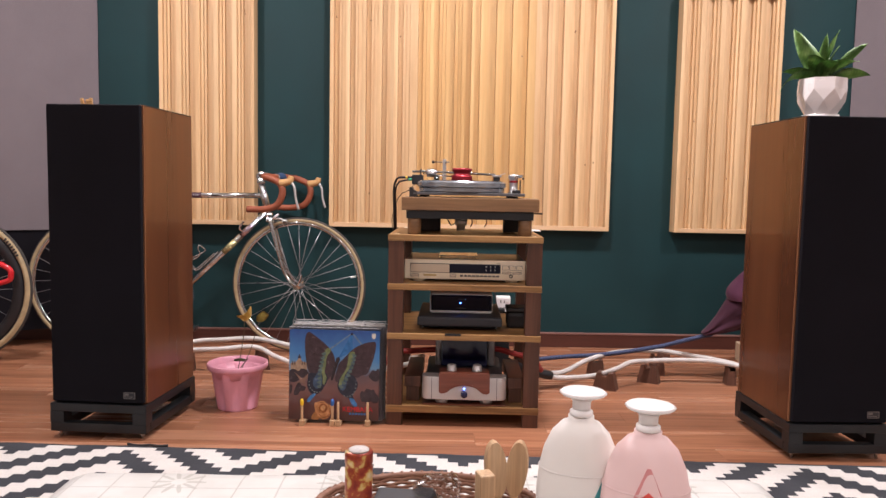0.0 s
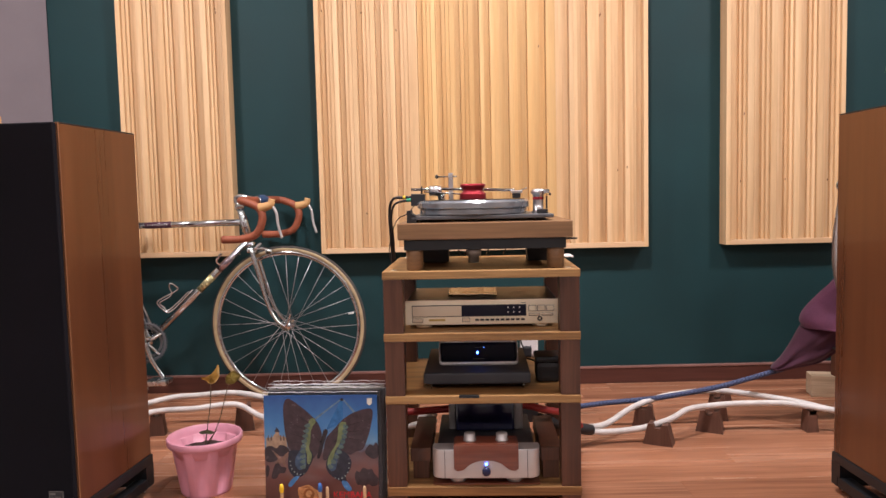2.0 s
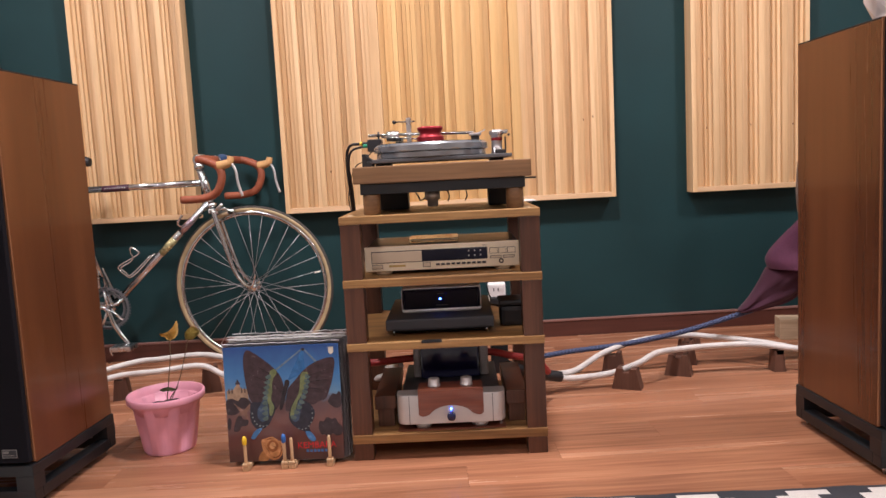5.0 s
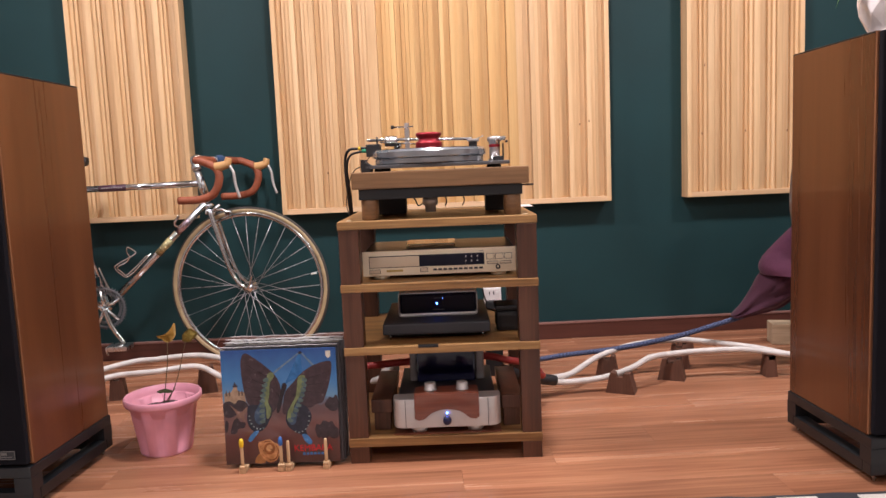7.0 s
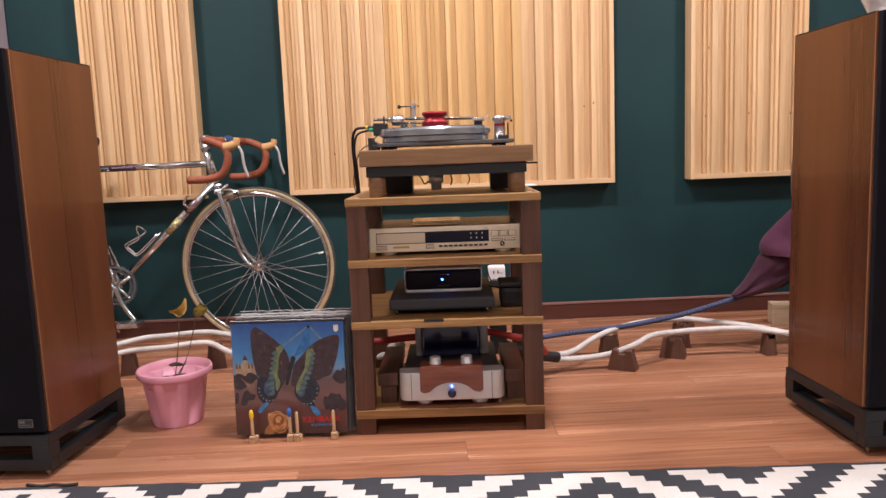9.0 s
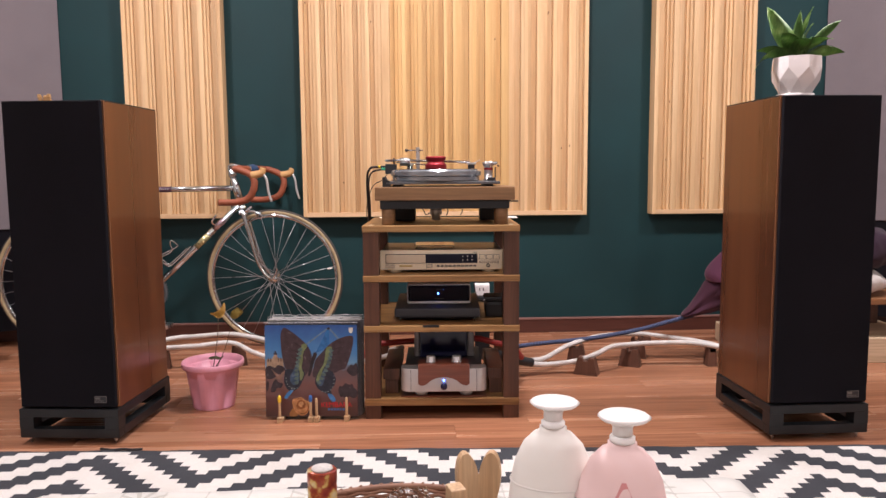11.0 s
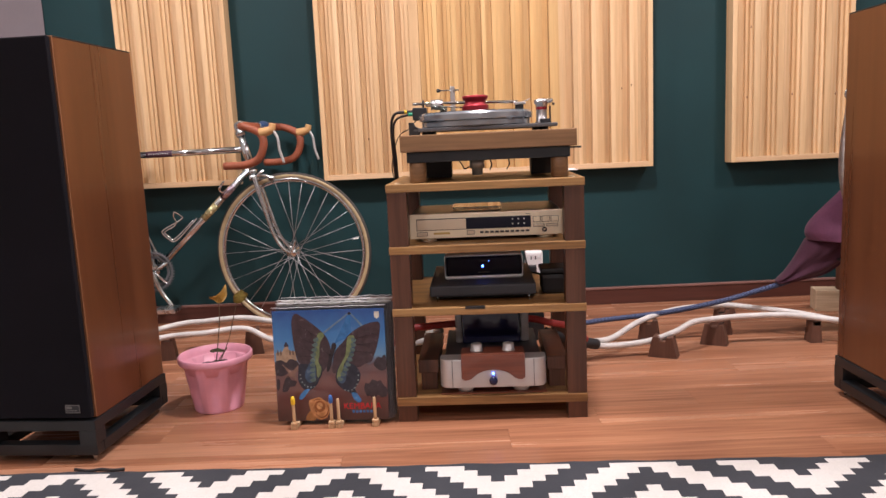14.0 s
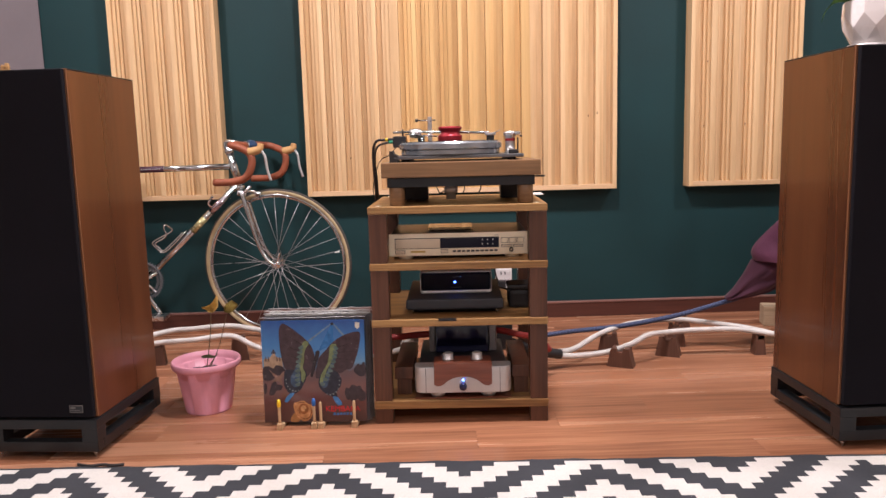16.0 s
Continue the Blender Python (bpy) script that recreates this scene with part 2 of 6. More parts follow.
def rug_mat():
    """Flat-woven rug: stepped zigzag bands of charcoal and off-white."""
    m, nt, b = mat("zigzag_rug", 0.95)
    tc = nt.nodes.new("ShaderNodeTexCoord")
    sep = nt.nodes.new("ShaderNodeSeparateXYZ")
    nt.links.new(tc.outputs["Object"], sep.inputs[0])
    cx, cy, half = 0.0312, 0.0297, 11.0
    u = math_node(nt, "FLOOR", math_node(nt, "ADD", math_node(nt, "DIVIDE", math_node(nt, "SUBTRACT", sep.outputs[0], RUG_PEAK), cx), 0.5))
    tri = math_node(nt, "PINGPONG", u, half)
    vrow = math_node(nt, "FLOOR", math_node(nt, "DIVIDE", math_node(nt, "ADD", sep.outputs[1], RUG_TOP), cy))
    band = math_node(nt, "FLOORED_MODULO", math_node(nt, "ADD", math_node(nt, "ADD", vrow, tri), 600.0), 6.0)
    dark = math_node(nt, "GREATER_THAN", band, 2.5)
    edge = math_node(nt, "GREATER_THAN", sep.outputs[1], -0.012)
    dark = math_node(nt, "MAXIMUM", dark, edge)
    n1 = node(nt, "ShaderNodeTexNoise", Scale=4.0, Detail=5.0)
    n2 = node(nt, "ShaderNodeTexNoise", Scale=420.0, Detail=2.0)
    nt.links.new(tc.outputs["Object"], n1.inputs[0]), nt.links.new(tc.outputs["Object"], n2.inputs[0])
    white = ramp(nt, n1.outputs[0], [(0.3, (0.56, 0.53, 0.49)), (0.7, (0.66, 0.635, 0.6))])
    charcoal = ramp(nt, n1.outputs[0], [(0.3, (0.022, 0.024, 0.03)), (0.7, (0.04, 0.043, 0.052))])
    c = mixcol(nt, dark, white, charcoal)
    f = ramp(nt, n2.outputs[0], [(0.35, (0.72, 0.72, 0.72)), (0.65, (1, 1, 1))])
    nt.links.new(mixcol(nt, 0.6, c, f, "MULTIPLY"), b.inputs["Base Color"])
    bump(nt, b, n2.outputs[0], 0.5, 0.001)
    return m


RUG_PEAK, RUG_TOP = -0.194, 0.036
M_RUG = rug_mat()


def cover_mat():
    """The printed picture's ground: blue sky above a brown land."""
    m, nt, b = mat("cover_print", 0.3)
    tc = nt.nodes.new("ShaderNodeTexCoord")
    sep = nt.nodes.new("ShaderNodeSeparateXYZ")
    nt.links.new(tc.outputs["Object"], sep.inputs[0])
    n1 = node(nt, "ShaderNodeTexNoise", Scale=26.0, Detail=6.0)
    nt.links.new(tc.outputs["Object"], n1.inputs[0])
    z = math_node(nt, "ADD", math_node(nt, "DIVIDE", sep.outputs[2], 0.315), math_node(nt, "MULTIPLY", math_node(nt, "SUBTRACT", n1.outputs[0], 0.5), 0.18))
    c = ramp(nt, z, [(0.0, (0.045, 0.022, 0.022)), (0.2, (0.1, 0.036, 0.032)), (0.36, (0.15, 0.06, 0.05)), (0.5, (0.1, 0.055, 0.06)), (0.57, (0.11, 0.25, 0.4)), (0.75, (0.04, 0.17, 0.4)), (1.0, (0.014, 0.07, 0.24))])
    nt.links.new(c, b.inputs["Base Color"])
    b.inputs["Coat Weight"].default_value, b.inputs["Coat Roughness"].default_value = 0.6, 0.08
    return m


M_COVER = cover_mat()
INK = {}


def ink(name, col):
    if name not in INK:
        INK[name] = paint("ink_" + name, col, 0.25, 0, 0.3, 60, 0)
    return INK[name]


# ---- building helpers ----
def thing(name, x, y, z, yaw=0.0, label="", category="", group="", kind=""):
    ob = new(name)
    ob.matrix_world = pose(x, y, z, 0, 0, yaw)
    return tagged(ob, label, category, group, kind)


def part(name, bm, material, parent=None, label="", at=None):
    """Links a bmesh as one mesh object under a thing or a part."""
    me = bpy.data.meshes.new(name)
    bmesh.ops.recalc_face_normals(bm, faces=bm.faces)
    bm.to_mesh(me)
    bm.free()
    me.materials.append(material)
    ob = new(name, me)
    if parent is not None:
        ob.parent = parent
    if at is not None:
        ob.matrix_basis = at
    if label:
        ob["label"] = label
    return ob


def again(ob, at, parent=None):
    """One more piece on the same mesh."""
    o = new(ob.name.split(".")[0], ob.data)
    o.parent = parent if parent is not None else ob.parent
    o.matrix_basis = at
    return o


def box(x0, x1, y0, y1, z0, z1, bevel=0.0, bm=None):
    b = bmesh.new()
    bmesh.ops.create_cube(b, size=1.0)
    for v in b.verts:
        v.co = ((x0 + x1) / 2 + v.co.x * (x1 - x0), (y0 + y1) / 2 + v.co.y * (y1 - y0), (z0 + z1) / 2 + v.co.z * (z1 - z0))
    if bevel:
        bmesh.ops.bevel(b, geom=list(b.edges), offset=bevel, segments=2, affect="EDGES", profile=0.6)
    return join(bm, b)


def join(bm, b):
    if bm is None:
        return b
    me = bpy.data.meshes.new("tmp")
    b.to_mesh(me)
    b.free()
    bm.from_mesh(me)
    bpy.data.meshes.remove(me)
    return bm


def smooth(bm):
    for f in bm.faces:
        f.smooth = True
    return bm


def lathe(profile, seg=32, bm=None, m=None, sm=True):
    """Turned body round the z axis from (radius, z) pairs."""
    b = bmesh.new()
    rings = []
    for r, z in profile:
        if r < 1e-6:
            rings.append([b.verts.new((0, 0, z))])
        else:
            rings.append([b.verts.new((r * math.cos(2 * math.pi * i / seg), r * math.sin(2 * math.pi * i / seg), z)) for i in range(seg)])
    for a, c in zip(rings, rings[1:]):
        for i in range(seg):
            j = (i + 1) % seg
            if len(a) == 1 and len(c) == 1:
                continue
            if len(a) == 1:
                f = b.faces.new((a[0], c[i], c[j]))
            elif len(c) == 1:
                f = b.faces.new((a[i], a[j], c[0]))
            else:
                f = b.faces.new((a[i], a[j], c[j], c[i]))
            f.smooth = sm
    if m is not None:
        bmesh.ops.transform(b, matrix=m, verts=b.verts)
    return join(bm, b)


def curve_pts(pts, n=8):
    """Points along a smooth line through pts."""
    P = [Vector(p) for p in pts]
    P = [P[0] * 2 - P[1], *P, P[-1] * 2 - P[-2]]
    out = []
    for i in range(1, len(P) - 2):
        for k in range(n):
            t = k / n
            a, b, c, d = P[i - 1:i + 3]
            out.append(0.5 * (2 * b + (c - a) * t + (2 * a - 5 * b + 4 * c - d) * t * t + (3 * b - a - 3 * c + d) * t ** 3))
    return out + [P[-2]]


def tube(pts, r, seg=10, bm=None, round_path=True, n=8, taper=None):
    """A round bar along a line."""
    P = curve_pts(pts, n) if round_path and len(pts) > 2 else [Vector(p) for p in pts]
    b = bmesh.new()
    rings, side = [], None
    for i, p in enumerate(P):
        d = (P[min(i + 1, len(P) - 1)] - P[max(i - 1, 0)]).normalized()
        if side is None:
            side = d.orthogonal().normalized()
        side = (side - d * side.dot(d)).normalized()
        up = d.cross(side)
        rr = r if taper is None else r + (taper - r) * i / max(1, len(P) - 1)
        rings.append([b.verts.new(p + (side * math.cos(2 * math.pi * k / seg) + up * math.sin(2 * math.pi * k / seg)) * rr) for k in range(seg)])
    for a, c in zip(rings, rings[1:]):
        for k in range(seg):
            b.faces.new((a[k], a[(k + 1) % seg], c[(k + 1) % seg], c[k])).smooth = True
    b.faces.new(rings[0][::-1]), b.faces.new(rings[-1])
    return join(bm, b)


def cyl(p0, p1, r, seg=20, bm=None):
    return tube([p0, p1], r, seg, bm, False)


def ring(R, r, seg=64, sec=10, m=None, bm=None, flat=1.0):
    """A torus in the x-z plane (a wheel's plane); flat squeezes its width."""
    b = bmesh.new()
    vs = [[b.verts.new(((R + r * math.cos(q)) * math.cos(a), r * flat * math.sin(q), (R + r * math.cos(q)) * math.sin(a)))
           for q in (2 * math.pi * k / sec for k in range(sec))] for a in (2 * math.pi * i / seg for i in range(seg))]
    for i in range(seg):
        for k in range(sec):
            b.faces.new((vs[i][k], vs[i][(k + 1) % sec], vs[(i + 1) % seg][(k + 1) % sec], vs[(i + 1) % seg][k])).smooth = True
    if m is not None:
        bmesh.ops.transform(b, matrix=m, verts=b.verts)
    return join(bm, b)


def plate(outline, y0, y1, bm=None):
    """An outline in x-z, given thickness from y0 to y1."""
    b = bmesh.new()
    f = b.faces.new([b.verts.new((x, y0, z)) for x, z in outline])
    g = bmesh.ops.extrude_face_region(b, geom=[f])
    bmesh.ops.translate(b, vec=(0, y1 - y0, 0), verts=[v for v in g["geom"] if isinstance(v, bmesh.types.BMVert)])
    return join(bm, b)


def ball(c, r, bm=None, sub=2, sc=(1, 1, 1)):
    b = bmesh.new()
    bmesh.ops.create_icosphere(b, subdivisions=sub, radius=r)
    for v in b.verts:
        v.co = Vector((v.co.x * sc[0], v.co.y * sc[1], v.co.z * sc[2])) + Vector(c)
    return join(bm, smooth(b))


def lettering(text, size, material, parent, at, name="lettering"):
    cu = bpy.data.curves.new(name, "FONT")
    cu.body, cu.size, cu.extrude = text, size, 0.0002
    tmp = new(name, cu)
    me = bpy.data.meshes.new_from_object(tmp.evaluated_get(bpy.context.evaluated_depsgraph_get()))
    bpy.data.objects.remove(tmp)
    me.materials.append(material)
    ob = new(name, me)
    ob.parent, ob.matrix_basis = parent, at
    return ob


# ---- room ----
X0, X1, Y0, WALL = -3.3, 3.7, -3.0, 3.95
tagged(part("wall_north", box(X0 - 0.15, X1 + 0.15, WALL, WALL + 0.15, -0.1, CEIL), M_GREEN), "dark green painted wall behind the hi-fi", "wall", kind="structure")
tagged(part("wall_south", box(X0 - 0.15, X1 + 0.15, Y0 - 0.15, Y0, -0.1, CEIL), M_PLASTER), "plain off-white plaster wall", "wall", kind="structure")
tagged(part("wall_west", box(X0 - 0.15, X0, Y0, WALL, -0.1, CEIL), M_PLASTER), "plain off-white plaster side wall", "wall", kind="structure")
tagged(part("wall_east", box(X1, X1 + 0.15, Y0, WALL, -0.1, CEIL), M_PLASTER), "plain off-white plaster side wall", "wall", kind="structure")
tagged(part("ceiling", box(X0 - 0.15, X1 + 0.15, Y0 - 0.15, WALL + 0.15, CEIL, CEIL + 0.12), M_CEIL), "plain white ceiling", "ceiling", kind="structure")
floor = tagged(part("floor", box(X0, X1, Y0, WALL, -0.1, -0.006), M_UNDER), "glossy reddish-brown laminate plank floor", "floor", kind="structure")
skirt = tagged(part("baseboard", box(X0, X1, WALL - 0.016, WALL, 0.0, 0.068), M_SKIRT), "dark reddish-brown wooden skirting board", "baseboard", kind="structure")
part("bead", box(X0, X1, WALL - 0.02, WALL, 0.068, 0.078, 0.003), M_SKIRT_TOP, skirt)
for lx, ly, power in LAMPS:
    lamp = thing("ceiling_light", lx, ly, CEIL, 0, "round white recessed ceiling downlight, switched on", "ceiling light", "ceiling lights")
    part("trim_ring", lathe([(0.14, -0.001), (0.16, -0.001), (0.16, -0.012), (0.14, -0.012), (0.14, -0.001)], 32), M_WHITE, lamp)
    part("diffuser", lathe([(0, -0.002), (0.14, -0.002), (0.14, -0.007), (0, -0.007)], 32), M_LAMP, lamp)
    ld = bpy.data.lights.new("downlight", "AREA")
    ld.shape, ld.size, ld.energy, ld.color = "DISK", 0.26, power, (1.0, 0.918, 0.955)
    lo = new("downlight", ld)
    lo.matrix_world = pose(lx, ly, CEIL - 0.02)

# ---- diffuser panels on the wall ----
PTOP, PBOT, PFRONT = 1.85, 0.625, 3.872


def diffuser(x0, x1, wells, label, warm_from=9.0, warm_to=9.0, knots=()):
    """A slatted sound diffuser: frame boards round upright slats of stepped depth. wells: (start, widths, depths) across the panel."""
    d = thing("wall_panel", x0, PFRONT, PBOT, 0, label, "diffuser panel", "slatted wood panels on the green wall")
    w, h, D = x1 - x0, PTOP - PBOT, WALL - PFRONT - 0.001
    fr = 0.02
    part("side_board", box(0, fr, 0, D, 0, h, 0.0015), M_PINE, d)
    part("side_board", box(w - fr, w, 0, D, 0, h, 0.0015), M_PINE, d)
    part("top_board", box(fr, w - fr, 0.001, D, h - 0.022, h, 0.0015), M_PINE_X, d)
    part("bottom_board", box(fr, w - fr, 0.001, D, 0, 0.022, 0.0015), M_PINE_X, d)
    part("back_board", box(fr, w - fr, D - 0.012, D, 0.022, h - 0.022), M_PINE_X, d)
    meshes = {}
    x = fr
    for width, depth in wells:
        warm = warm_from < x < warm_to
        key = (round(width, 4), round(depth, 4), warm)
        at = pose(x, 0, 0)
        if key not in meshes:
            meshes[key] = part("slat", box(0.0002, width - 0.0002, depth + 0.002, D - 0.0125, 0.0222, h - 0.0222, 0.0008), M_PINE_WARM if warm else M_PINE, d, at=at)
        else:
            again(meshes[key], at)
        for kx, kz in knots:
            if x <= kx < x + width:
                cx = min(max(kx, x + 0.004), x + width - 0.004)
                part("knot", plate([(cx + 0.0026 * math.cos(q), kz + 0.0055 * math.sin(q)) for q in (2 * math.pi * n / 10 for n in range(10))], depth + 0.0015, depth + 0.003), M_KNOT, d, "small dark knot")
        x += width
    return d


def scaled(cells, total):
    k = total / sum(c[0] for c in cells)
    return [(a * k, b) for a, b in cells]


# wells of three steps between fins; mirrored about the middle
FIN = (0.021, 0.0)
UP = [(0.023, 0.042), (0.018, 0.026), (0.017, 0.011)]
cells = []
for i in range(5):
    cells += UP + [FIN]
cells[-1] = (0.04, 0.0)
for i in range(3):
    cells += UP + [FIN]
cells += [(0.026, 0.03), (0.018, 0.0), (0.026, 0.03), FIN]
for i in range(3):
    cells += UP[::-1] + [FIN]
cells[-1] = (0.04, 0.0)
for i in range(5):
    cells += UP[::-1] + [FIN]
cells = cells[:-1]
diffuser(-0.478, 0.967, scaled(cells, 1.445 - 0.04), "wide pale pine slatted diffuser panel on the green wall", 0.438, 1.004, knots=((0.204, 1.051), (0.352, 0.973), (1.248, 1.022), (0.974, 0.886), (1.352, 0.352), (0.201, 0.173), (1.32, 0.341), (1.245, 1.016), (0.028, 1.063)))
SIDE = [(0.0145, 0.015), (0.013, 0.027), (0.014, 0.04), (0.0135, 0.026), (0.014, 0.013)]
cells = []
for i in range(5):
    cells += SIDE + [(0.025, 0.0)]
cells = cells[:-1]
diffuser(-1.335, -0.858, scaled(cells, 0.437), "narrow pale pine slatted diffuser panel behind the bicycle", knots=((0.419, 1.081), (0.422, 1.066)))
diffuser(1.308, 1.828, scaled(cells, 0.48), "narrow pale pine slatted diffuser panel beside the plant", knots=((0.08, 0.574), (0.077, 0.279), (0.268, 0.284), (0.467, 0.278)))


def grey_panel(x, sign):
    p = thing("acoustic_panel", x, WALL - 0.004, 0.585, 32 * sign, "large mauve-grey fabric acoustic panel angled out from the wall", "acoustic panel", "grey corner panels")
    a, c = (-1.35, 0.0) if sign > 0 else (0.0, 1.35)
    part("cover", box(a, c, -0.006, 0.0, 0, 1.262, 0.0025), M_GREY, p)
    part("panel_frame", box(a + (0.09 if sign < 0 else 0.01), c - (0.09 if sign > 0 else 0.01), 0.0, 0.045, 0.01, 1.252), M_RUBBER, p)
    # black sheet added to darken the wall below the panel
    part("lower_skirt", box(a + (0.03 if sign < 0 else 0.0), c - (0.03 if sign > 0 else 0.0), 0.004, 0.012, -0.5, 0.009), M_GRILLE, p, "added black sheet for the dark area below the panel")
    return p


grey_panel(-1.668, 1)
grey_panel(2.236, -1)


# ---- loudspeakers ----
def speaker(x, y, yaw, label):
    """Floorstanding cabinet on an open plinth with spikes; origin at the front left foot corner."""
    s = thing("floorstanding_speaker", x, y, 0, yaw, label, "loudspeaker", "pair of loudspeakers")
    W, D, B, T = 0.311, 0.385, 0.116, 1.072
    part("cabinet", box(0.0, W, 0.022, D, B, T - 0.004, 0.002), M_TEAK, s)
    part("top_panel", box(0.0, W, 0.022, D, T - 0.004, T, 0.0015), M_BLACK, s, "black top")
    part("front_edge", box(0.0, W, 0.017, 0.0225, B + 0.004, T - 0.001, 0.001), M_EDGE, s)
    g = part("grille", box(0.004, W - 0.004, 0.0, 0.0168, B + 0.006, T - 0.002, 0.004), M_GRILLE, s, "black stretched cloth grille")
    bx, bz = W - 0.069, B + 0.021
    part("badge", box(bx, bx + 0.038, -0.0018, 0.0, bz, bz + 0.021, 0.0004), M_DARKMETAL, g, "small metal badge")
    rim = bmesh.new()
    for a in ((0, 0.038, 0.0195, 0.021), (0, 0.038, 0, 0.0015), (0, 0.0015, 0, 0.021), (0.0365, 0.038, 0, 0.021), (0.003, 0.017, 0.011, 0.017), (0.003, 0.03, 0.0055, 0.007)):
        rim = box(bx + a[0], bx + a[1], -0.0026, -0.0016, bz + a[2], bz + a[3], 0, rim)
    part("badge_bars", rim, M_BADGE, s)
    o = 0.004
    part("plinth_top_rail", box(-o, W + o, -0.002, D + o, 0.088, B - 0.0005, 0.003), M_BLACK, s)
    part("plinth_bottom_rail", box(-o, W + o, -0.002, 0.03, 0.022, 0.052, 0.003), M_BLACK, s)
    part("plinth_bottom_rail", box(-o, W + o, D - 0.03, D + o, 0.022, 0.052, 0.003), M_BLACK, s)
    part("plinth_bottom_rail", box(-o, 0.03, 0.0305, D - 0.0305, 0.022, 0.052, 0.003), M_BLACK, s)
    part("plinth_bottom_rail", box(W - 0.03, W + o, 0.0305, D - 0.0305, 0.022, 0.052, 0.003), M_BLACK, s)
    for px, py in ((-o, -0.002), (W + o - 0.045, -0.002), (-o, D + o - 0.045), (W + o - 0.045, D + o - 0.045)):
        part("plinth_post", box(px, px + 0.045, py, py + 0.045, 0.0515, 0.0885), M_BLACK, s)
        part("spike", lathe([(0, 0.0), (0.0015, 0.0), (0.007, 0.016), (0.007, 0.0225), (0, 0.0225)], 12, m=pose(px + 0.0225, py + 0.0225, 0)), M_STEEL, s)
    return s


speaker(-1.179, 2.439, -5.2, "tall teak-veneer floorstanding speaker with black grille, beside the pink pot")
speaker(1.171, 2.304, 0.7, "tall teak-veneer floorstanding speaker with black grille, carrying a potted plant")

# small figurine on top of the speaker
fig = thing("figurine", -1.1, 2.56, 1.072, 4, "tiny tan carved wooden ornament on the speaker", "figurine")
for dx, hh, tilt in ((-0.013, 0.027, -12), (-0.002, 0.024, 10), (0.011, 0.028, 0)):
    fb = box(-0.0045, 0.0045, -0.005, 0.005, 0, hh, 0.0015)
    for kz in (0.008, 0.016):
        fb = box(-0.006, 0.006, -0.006, 0.006, kz, kz + 0.004, 0.001, fb)
    bmesh.ops.transform(fb, matrix=pose(dx, 0, 0.0035, 0, tilt, 0), verts=fb.verts)
    part("carving", fb, M_HOOD, fig)
part("base", box(-0.019, 0.018, -0.007, 0.007, 0, 0.0045, 0.001), M_HOOD, fig)


# ---- plant in a faceted pot ----
def sword_leaf(length, width, lean, turn, droop, twist=0.0, fold=0.16, n=10):
    """A sword-shaped leaf that leans towards turn, bends over by droop and is twisted about its own length."""
    b = bmesh.new()
    rows = []
    for i in range(n + 1):
        t = i / n
        w = width * math.sin(math.pi * min(1, 0.16 + 0.84 * t)) ** 0.75 if i < n else 0.0008
        a = radians(lean) + radians(droop) * t * t
        x, z = length * t * math.sin(a), length * t * math.cos(a)
        nrm = Vector((-math.cos(a), 0, math.sin(a)))
        tw = radians(twist) * min(1, 0.3 + t)
        side = Vector((0, 1, 0)) * math.cos(tw) + nrm * math.sin(tw)
        up = nrm * math.cos(tw) - Vector((0, 1, 0)) * math.sin(tw)
        wave = 0.06 * width * math.sin(t * 9 + turn)
        rows.append([b.verts.new(Vector((x, 0, z)) + side * (s * w / 2) + up * (abs(s) * w * fold + wave * s)) for s in (-1, -0.5, 0, 0.5, 1)])
    for r0, r1 in zip(rows, rows[1:]):
        for k in range(4):
            b.faces.new((r0[k], r0[k + 1], r1[k + 1], r1[k])).smooth = True
    bmesh.ops.solidify(b, geom=list(b.faces), thickness=0.0016)
    bmesh.ops.transform(b, matrix=pose(0, 0, 0, 0, 0, turn), verts=b.verts)
    return b


def leaf_mat():
    m, nt, b = mat("green_leaf", 0.48)
    v, rnd = shifted(nt, mapped(nt, (1, 1, 1)))
    n1 = node(nt, "ShaderNodeTexNoise", Scale=26.0, Detail=5.0)
    w = node(nt, "ShaderNodeTexWave", Scale=38.0, Distortion=6.0, Detail=2.0)
    nt.links.new(v, n1.inputs[0]), nt.links.new(v, w.inputs[0])
    c = ramp(nt, n1.outputs[0], [(0.3, (0.055, 0.13, 0.036)), (0.55, (0.14, 0.26, 0.075)), (0.8, (0.32, 0.45, 0.2))])
    c = mixcol(nt, 0.35, c, ramp(nt, w.outputs[0], [(0.3, (0.55, 0.6, 0.5)), (0.7, (1, 1, 1))]), "MULTIPLY")
    c = mixcol(nt, 1.0, c, ramp(nt, rnd, [(0, (0.7, 0.8, 0.6)), (1, (1.25, 1.2, 1.1))]), "MULTIPLY")
    nt.links.new(c, b.inputs["Base Color"])
    return m


M_LEAF = leaf_mat()
plant = thing("potted_plant", 1.279, 2.44, 1.072, 0, "bright green sword-leaved plant in a faceted white ceramic pot", "potted plant")
saucer = part("saucer", lathe([(0, 0), (0.053, 0), (0.0555, 0.013), (0.051, 0.013), (0.05, 0.006), (0, 0.006)], 40), M_CERAMIC, plant)
pb = bmesh.new()
NF = 8
prof = [(0.044, 0.0065, 0), (0.05, 0.016, 0), (0.07, 0.056, 0.5), (0.0755, 0.09, 0), (0.0735, 0.126, 0), (0.067, 0.126, 0), (0.067, 0.1, 0), (0.05, 0.095, 0)]
rings = [[pb.verts.new((r * math.cos(2 * math.pi * (i + o) / NF), r * math.sin(2 * math.pi * (i + o) / NF), z)) for i in range(NF)] for r, z, o in prof]
